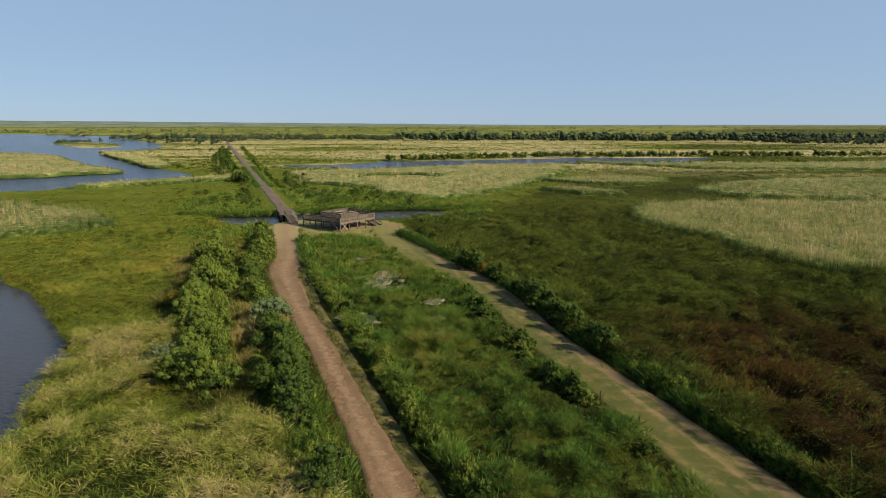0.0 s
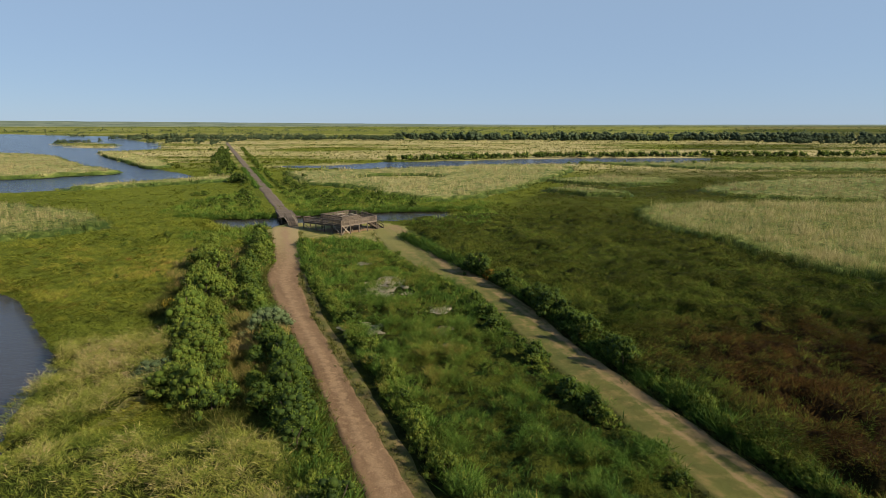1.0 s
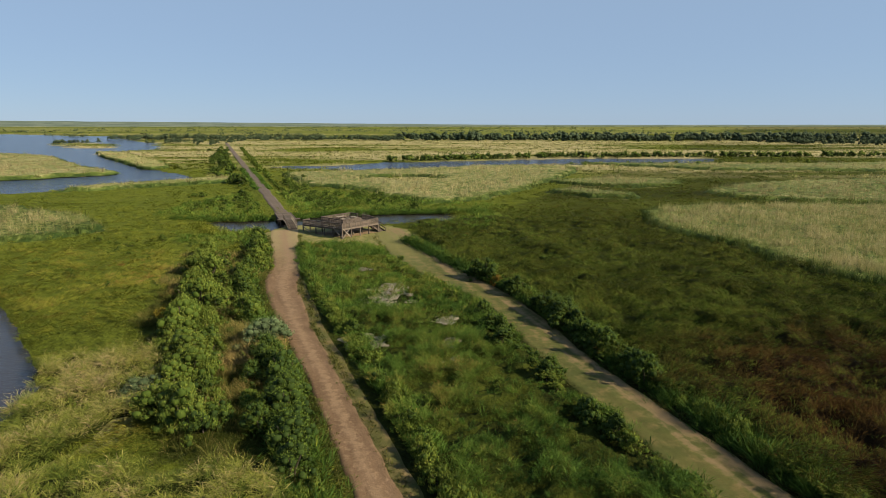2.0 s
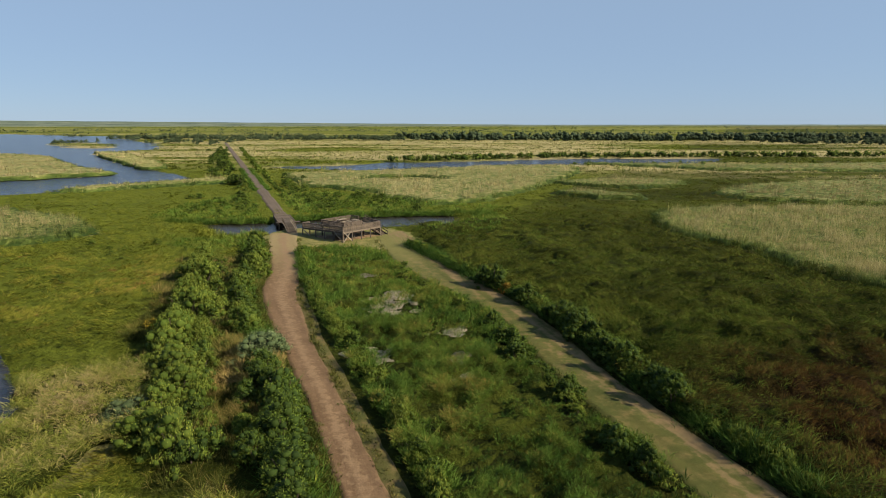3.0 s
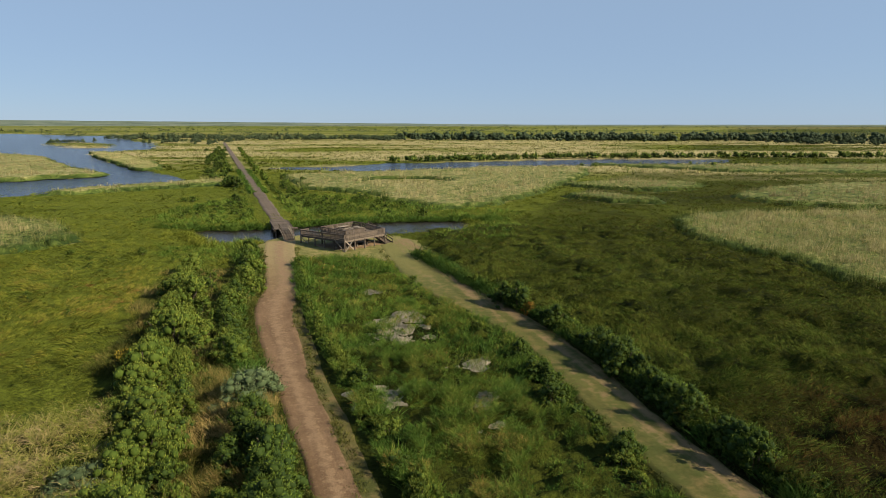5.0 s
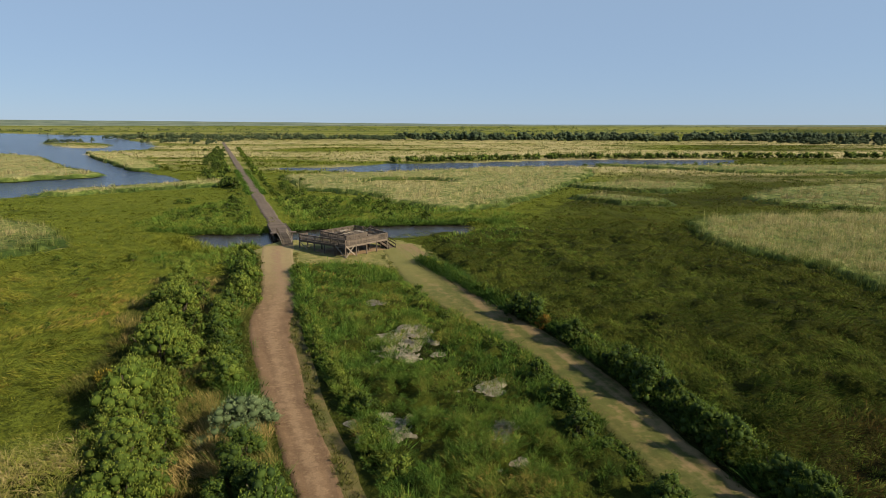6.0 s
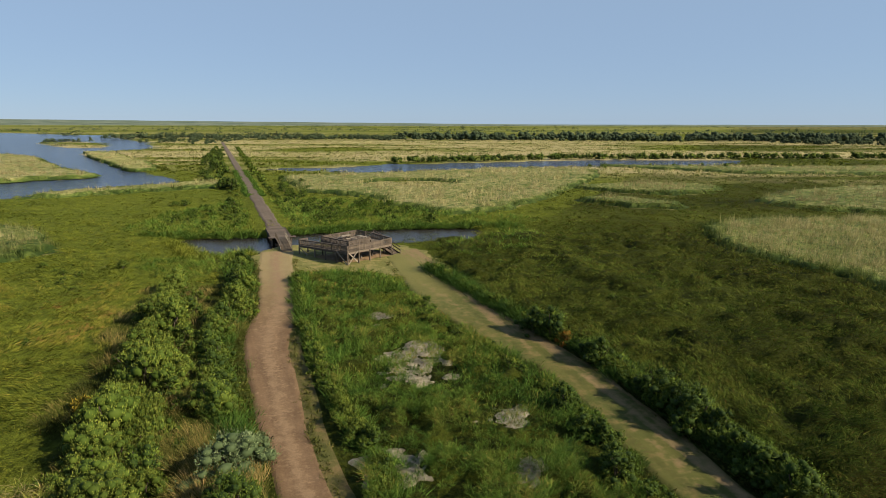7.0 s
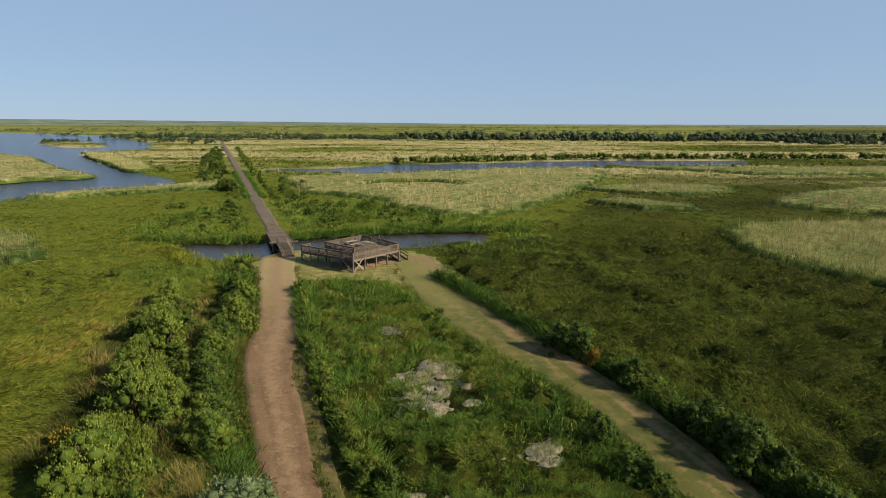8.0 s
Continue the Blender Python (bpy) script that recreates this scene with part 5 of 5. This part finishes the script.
def build_boardwalk():
    yaw = math.degrees(math.atan2(ROAD_WAY.y, ROAD_WAY.x))
    top = thing("boardwalk_bridge", pose(ROAD_FROM.x, ROAD_FROM.y, 0, 0, 0, yaw), "weathered grey plank bridge carrying the causeway over the channel", "bridge")
    plank = box_mesh("plank", 0.27, 3.3, 0.06, WOOD_BROWN)
    for k in range(30):
        share("plank", plank, pose(-0.2 + k * 0.29, 0, 0.80 + random.uniform(-0.006, 0.006), 0, 0, random.uniform(-0.4, 0.4)), top)
    wide = box_mesh("plank", 0.27, 4.3, 0.06, WOOD_BROWN)
    for k in range(4):
        share("plank", wide, pose(-1.36 + k * 0.29, -0.2, 0.80, 0, 0, random.uniform(-0.4, 0.4)), top)
    for y in (-1.6, 0, 1.6):
        bar_part("beam", (-1.4, y, 0.66), (8.6, y, 0.66), 0.16, 0.26, WOOD_DARK, top)
    for x in (-1.4, 2.4, 6.2):
        for y in (-1.5, 1.5):
            bm = bmesh.new()
            tube(bm, [Vector((x, y, -1.3)), Vector((x, y, 0.53))], 0.14, 0.13, 10)
            part("pile", bm, WOOD_DARK, top)
    for y in (-1.58, 1.58):
        bar_part("kerb", (0, y, 0.90), (8.4, y, 0.90), 0.10, 0.08, WOOD_DARK, top)


def build_gangway():
    a, b = Vector((-31.5, 119.5, 0.86)), Vector((-28.8, 112.9, 0.06))
    d = b - a
    yaw = math.degrees(math.atan2(d.y, d.x))
    run = math.hypot(d.x, d.y)
    top = thing("gangway", pose(a.x, a.y, 0, 0, 0, yaw), "arched wooden gangway with pale curved handrails onto the lawn", "footbridge")

    def level(s):
        return 0.86 - 0.8 * max(s, 0.0) ** 1.3 + 0.22 * math.sin(math.pi * s)
    board = box_mesh("board", 0.2, 1.5, 0.045, WOOD_DARK)
    for k in range(31):
        s = (k + 0.5) / 31
        tilt = -math.degrees(math.atan2(level(s + 0.02) - level(s - 0.02), 0.04 * run))
        share("board", board, pose(s * run, 0, level(s), 0, tilt, 0), top)
    for y in (-0.78, 0.78):
        for nm, up, w, h, mat in (("handrail", 1.0, 0.09, 0.07, WOOD), ("midrail", 0.55, 0.04, 0.12, WOOD), ("side_board", 0.0, 0.06, 0.24, WOOD_PALE)):
            bm = bmesh.new()
            for k in range(10):
                bar(bm, (run * k / 10, y, level(k / 10) + up), (run * (k + 1) / 10 + 0.01, y, level((k + 1) / 10) + up), w, h)
            part(nm, bm, mat, top)
        for k in range(6):
            s = k / 5 * 0.96 + 0.02
            bar_part("post", (run * s, y, level(s) - 0.1), (run * s, y, level(s) + 1.0), 0.09, 0.09, WOOD_PALE if y > 0 else WOOD_DARK, top)


# ---------------------------------------------------------------- the viewing deck
DECK = pose(-18.35, 104.3, 0, 0, 0, 49.0)
EAST, NORTH, END = 8.25, 7.5, 10.9               # along the sunny face, along the shaded face, end of the long walkway
FLOOR, WALK, LOW = 2.05, 1.75, 1.35               # heights of the floor, the walkway and its lower end


def build_railing(top, a, b, posts, baluster):
    """Posts, top and bottom rails and upright pickets from a to b, both at floor height."""
    a, b = Vector(a), Vector(b)
    d = b - a
    n = max(1, round(math.hypot(d.x, d.y) / 1.9))
    yaw = math.degrees(math.atan2(d.y, d.x))
    rail = bar_part("railing", a + Vector((0, 0, 0.84)), b + Vector((0, 0, 0.84)), 0.15, 0.045, WOOD, top)
    for k in range(n + 1):
        p = a + d * (k / n)
        share("rail_post", posts, pose(p.x, p.y, p.z - 0.25, 0, 0, yaw), rail)
    bar_part("upper_rail", a + Vector((0, 0, 0.76)), b + Vector((0, 0, 0.76)), 0.045, 0.1, WOOD, rail)
    bar_part("bottom_rail", a + Vector((0, 0, 0.12)), b + Vector((0, 0, 0.12)), 0.045, 0.1, WOOD, rail)
    m = int(math.hypot(d.x, d.y) / 0.17)
    out = Vector((d.y, -d.x, 0)).normalized() * 0.045
    for k in range(m):
        p = a + d * ((k + 0.5) / m) + out
        share("picket", baluster, pose(p.x, p.y, p.z + 0.04, random.uniform(-0.5, 0.5), 0, yaw), rail)


def build_deck():
    top = thing("viewing_deck", DECK, "raised weathered wooden viewing deck on posts, with picket railings", "deck")
    posts, picket = box_mesh("rail_post", 0.1, 0.1, 1.12, WOOD), box_mesh("picket", 0.1, 0.025, 0.76, WOOD)
    leg = box_mesh("leg", 0.17, 0.17, FLOOR + 0.2, WOOD)
    # floors
    plank = box_mesh("plank", EAST - 1.5, 0.14, 0.04, WOOD)
    for k in range(int((NORTH - 1.5) / 0.147)):
        share("plank", plank, pose(1.5 + (EAST - 1.5) / 2, 1.58 + k * 0.147, FLOOR - 0.04), top)
    cross = box_mesh("plank", 0.14, 1.5, 0.04, WOOD)
    for k in range(int(EAST / 0.147)):
        share("plank", cross, pose(0.08 + k * 0.147, 0.75, WALK - 0.04), top)
    slope = math.degrees(math.atan2(WALK - LOW, END - 1.5))
    along = box_mesh("plank", 1.5, 0.14, 0.04, WOOD)
    for k in range(int((END - 1.5) / 0.147)):
        y = 1.58 + k * 0.147
        share("plank", along, pose(0.75, y, WALK - 0.04 - (WALK - LOW) * (y - 1.5) / (END - 1.5), -slope, 0, 0), top)
    # rim boards and joists
    for a, b, z0, z1 in (((0, 0), (EAST, 0), WALK, WALK), ((0, 0), (0, 1.5), WALK, WALK), ((0, 1.5), (0, END), WALK, LOW), ((0, END), (1.5, END), LOW, LOW),
                         ((EAST, 0), (EAST, 1.5), WALK, WALK), ((EAST, 1.5), (EAST, NORTH), FLOOR, FLOOR), ((1.5, NORTH), (EAST, NORTH), FLOOR, FLOOR),
                         ((1.5, 1.5), (1.5, NORTH), FLOOR, FLOOR), ((1.5, 1.5), (EAST, 1.5), FLOOR, FLOOR), ((1.5, NORTH), (1.5, END), LOW + 0.15, LOW)):
        bar_part("rim_board", (*a, z0 - 0.18), (*b, z1 - 0.18), 0.05, 0.27, WOOD, top)
    for k in range(1, 5):
        y = 1.5 + k * (NORTH - 1.5) / 5
        bar_part("joist", (1.55, y, FLOOR - 0.16), (EAST - 0.05, y, FLOOR - 0.16), 0.05, 0.22, WOOD_DARK, top)
    # legs
    for x, y, h in [(x, 0.0, WALK) for x in (0, 2, 4, 6, EAST)] + [(0, y, WALK - (WALK - LOW) * (y - 1.5) / (END - 1.5)) for y in (2.4, 4.8, 7.2, END)] + \
            [(x, y, FLOOR) for x in (1.6, 3.8, 5.9, EAST) for y in (1.6, 4.4, NORTH)] + [(1.5, END, LOW)]:
        share("leg", leg, pose(x, y, h - FLOOR - 0.3), top)
    # braces
    for a, b in (((0.06, -0.1, 0.1), (1.7, -0.1, 1.75)), ((1.7, -0.1, 0.2), (0.06, -0.1, 1.75)), ((-0.1, 0.06, 0.1), (-0.1, 2.2, 1.7)), ((-0.1, END - 2.0, 0.15), (-0.1, END - 0.05, 1.15))):
        bar_part("brace", a, b, 0.05, 0.15, WOOD_PALE, top, "pale diagonal brace")
    # railings
    for a, b, z0, z1 in (((0, 0), (EAST, 0), WALK, WALK), ((0, 0), (0, 1.5), WALK, WALK), ((0, 1.5), (0, END), WALK, LOW), ((0, END), (1.5, END), LOW, LOW),
                         ((1.6, NORTH), (EAST, NORTH), FLOOR, FLOOR), ((EAST, NORTH), (EAST, 5.6), FLOOR, FLOOR),
                         ((EAST, 4.2), (EAST, 0), FLOOR, WALK), ((1.5, 1.5), (1.5, NORTH), FLOOR, FLOOR), ((1.5, 1.5), (5.4, 1.5), FLOOR, FLOOR)):
        build_railing(top, (*a, z0), (*b, z1), posts, picket)
    # built-in benches along the inner edges
    for a, b in (((1.8, 1.75), (1.8, NORTH - 0.3)), ((2.3, 1.75), (6.0, 1.75))):
        bench = bar_part("bench_seat", (*a, FLOOR + 0.45), (*b, FLOOR + 0.45), 0.38, 0.06, WOOD, top)
        for s in (0.06, 0.5, 0.94):
            p = Vector(a).lerp(Vector(b), s)
            bar_part("bench_leg", (p.x, p.y, FLOOR), (p.x, p.y, FLOOR + 0.42), 0.3, 0.08, WOOD_DARK, bench)
    # ramp down along the far side
    tread = box_mesh("plank", 1.4, 0.14, 0.04, WOOD_DARK)
    for k in range(38):
        s = k / 37
        share("plank", tread, pose(EAST + 0.85, 5.5 - s * 5.6, FLOOR - 0.05 - 2.08 * s, 20, 0, 0), top)
    for x in (EAST + 0.12, EAST + 1.6):
        bar_part("ramp_beam", (x, 5.6, FLOOR - 0.2), (x, -0.2, 0.02), 0.06, 0.25, WOOD_DARK, top)
        bar_part("ramp_rail", (x, 5.6, FLOOR + 0.9), (x, -0.2, 1.05), 0.08, 0.1, WOOD_DARK, top)
        bar_part("ramp_rail", (x, 5.6, FLOOR + 0.45), (x, -0.2, 0.6), 0.04, 0.14, WOOD_DARK, top)
        for k in range(5):
            s = k / 4
            share("rail_post", posts, pose(x, 5.6 - 5.75 * s, FLOOR - 0.35 - 2.1 * s), top)


def build_table(x, y, turn):
    """A picnic table: top boards, two benches and splayed legs."""
    top = thing("picnic_table", DECK @ pose(x, y, FLOOR, 0, 0, turn), "pale weathered wooden picnic table standing on the deck", "table", "tables on the deck")
    board = box_mesh("board", 1.9, 0.14, 0.04, WOOD_PALE)
    for k in range(5):
        share("tabletop_board", board, pose(0, -0.3 + 0.15 * k, 0.71), top)
    for s in (-1, 1):
        for k in range(2):
            share("bench_board", board, pose(0, s * (0.66 + 0.15 * k), 0.41), top)
        bar_part("bench_support", (s * 0.65, -0.85, 0.36), (s * 0.65, 0.85, 0.36), 0.05, 0.1, WOOD, top)
        for q in (-1, 1):
            bar_part("leg", (s * 0.6, q * 0.62, 0.0), (s * 0.6, q * 0.25, 0.70), 0.05, 0.1, WOOD, top)


random.seed(9)
build_patch("bare_earth", [(-24, 109.5), (-18.6, 105.6), (-12.5, 111.5), (-18, 116)], DIRT, "bare reddish earth under the viewing deck", "earth", 0.05)
build_boardwalk()
build_gangway()
build_deck()
build_table(4.4, 5.6, 8)
build_table(5.6, 3.4, 82)
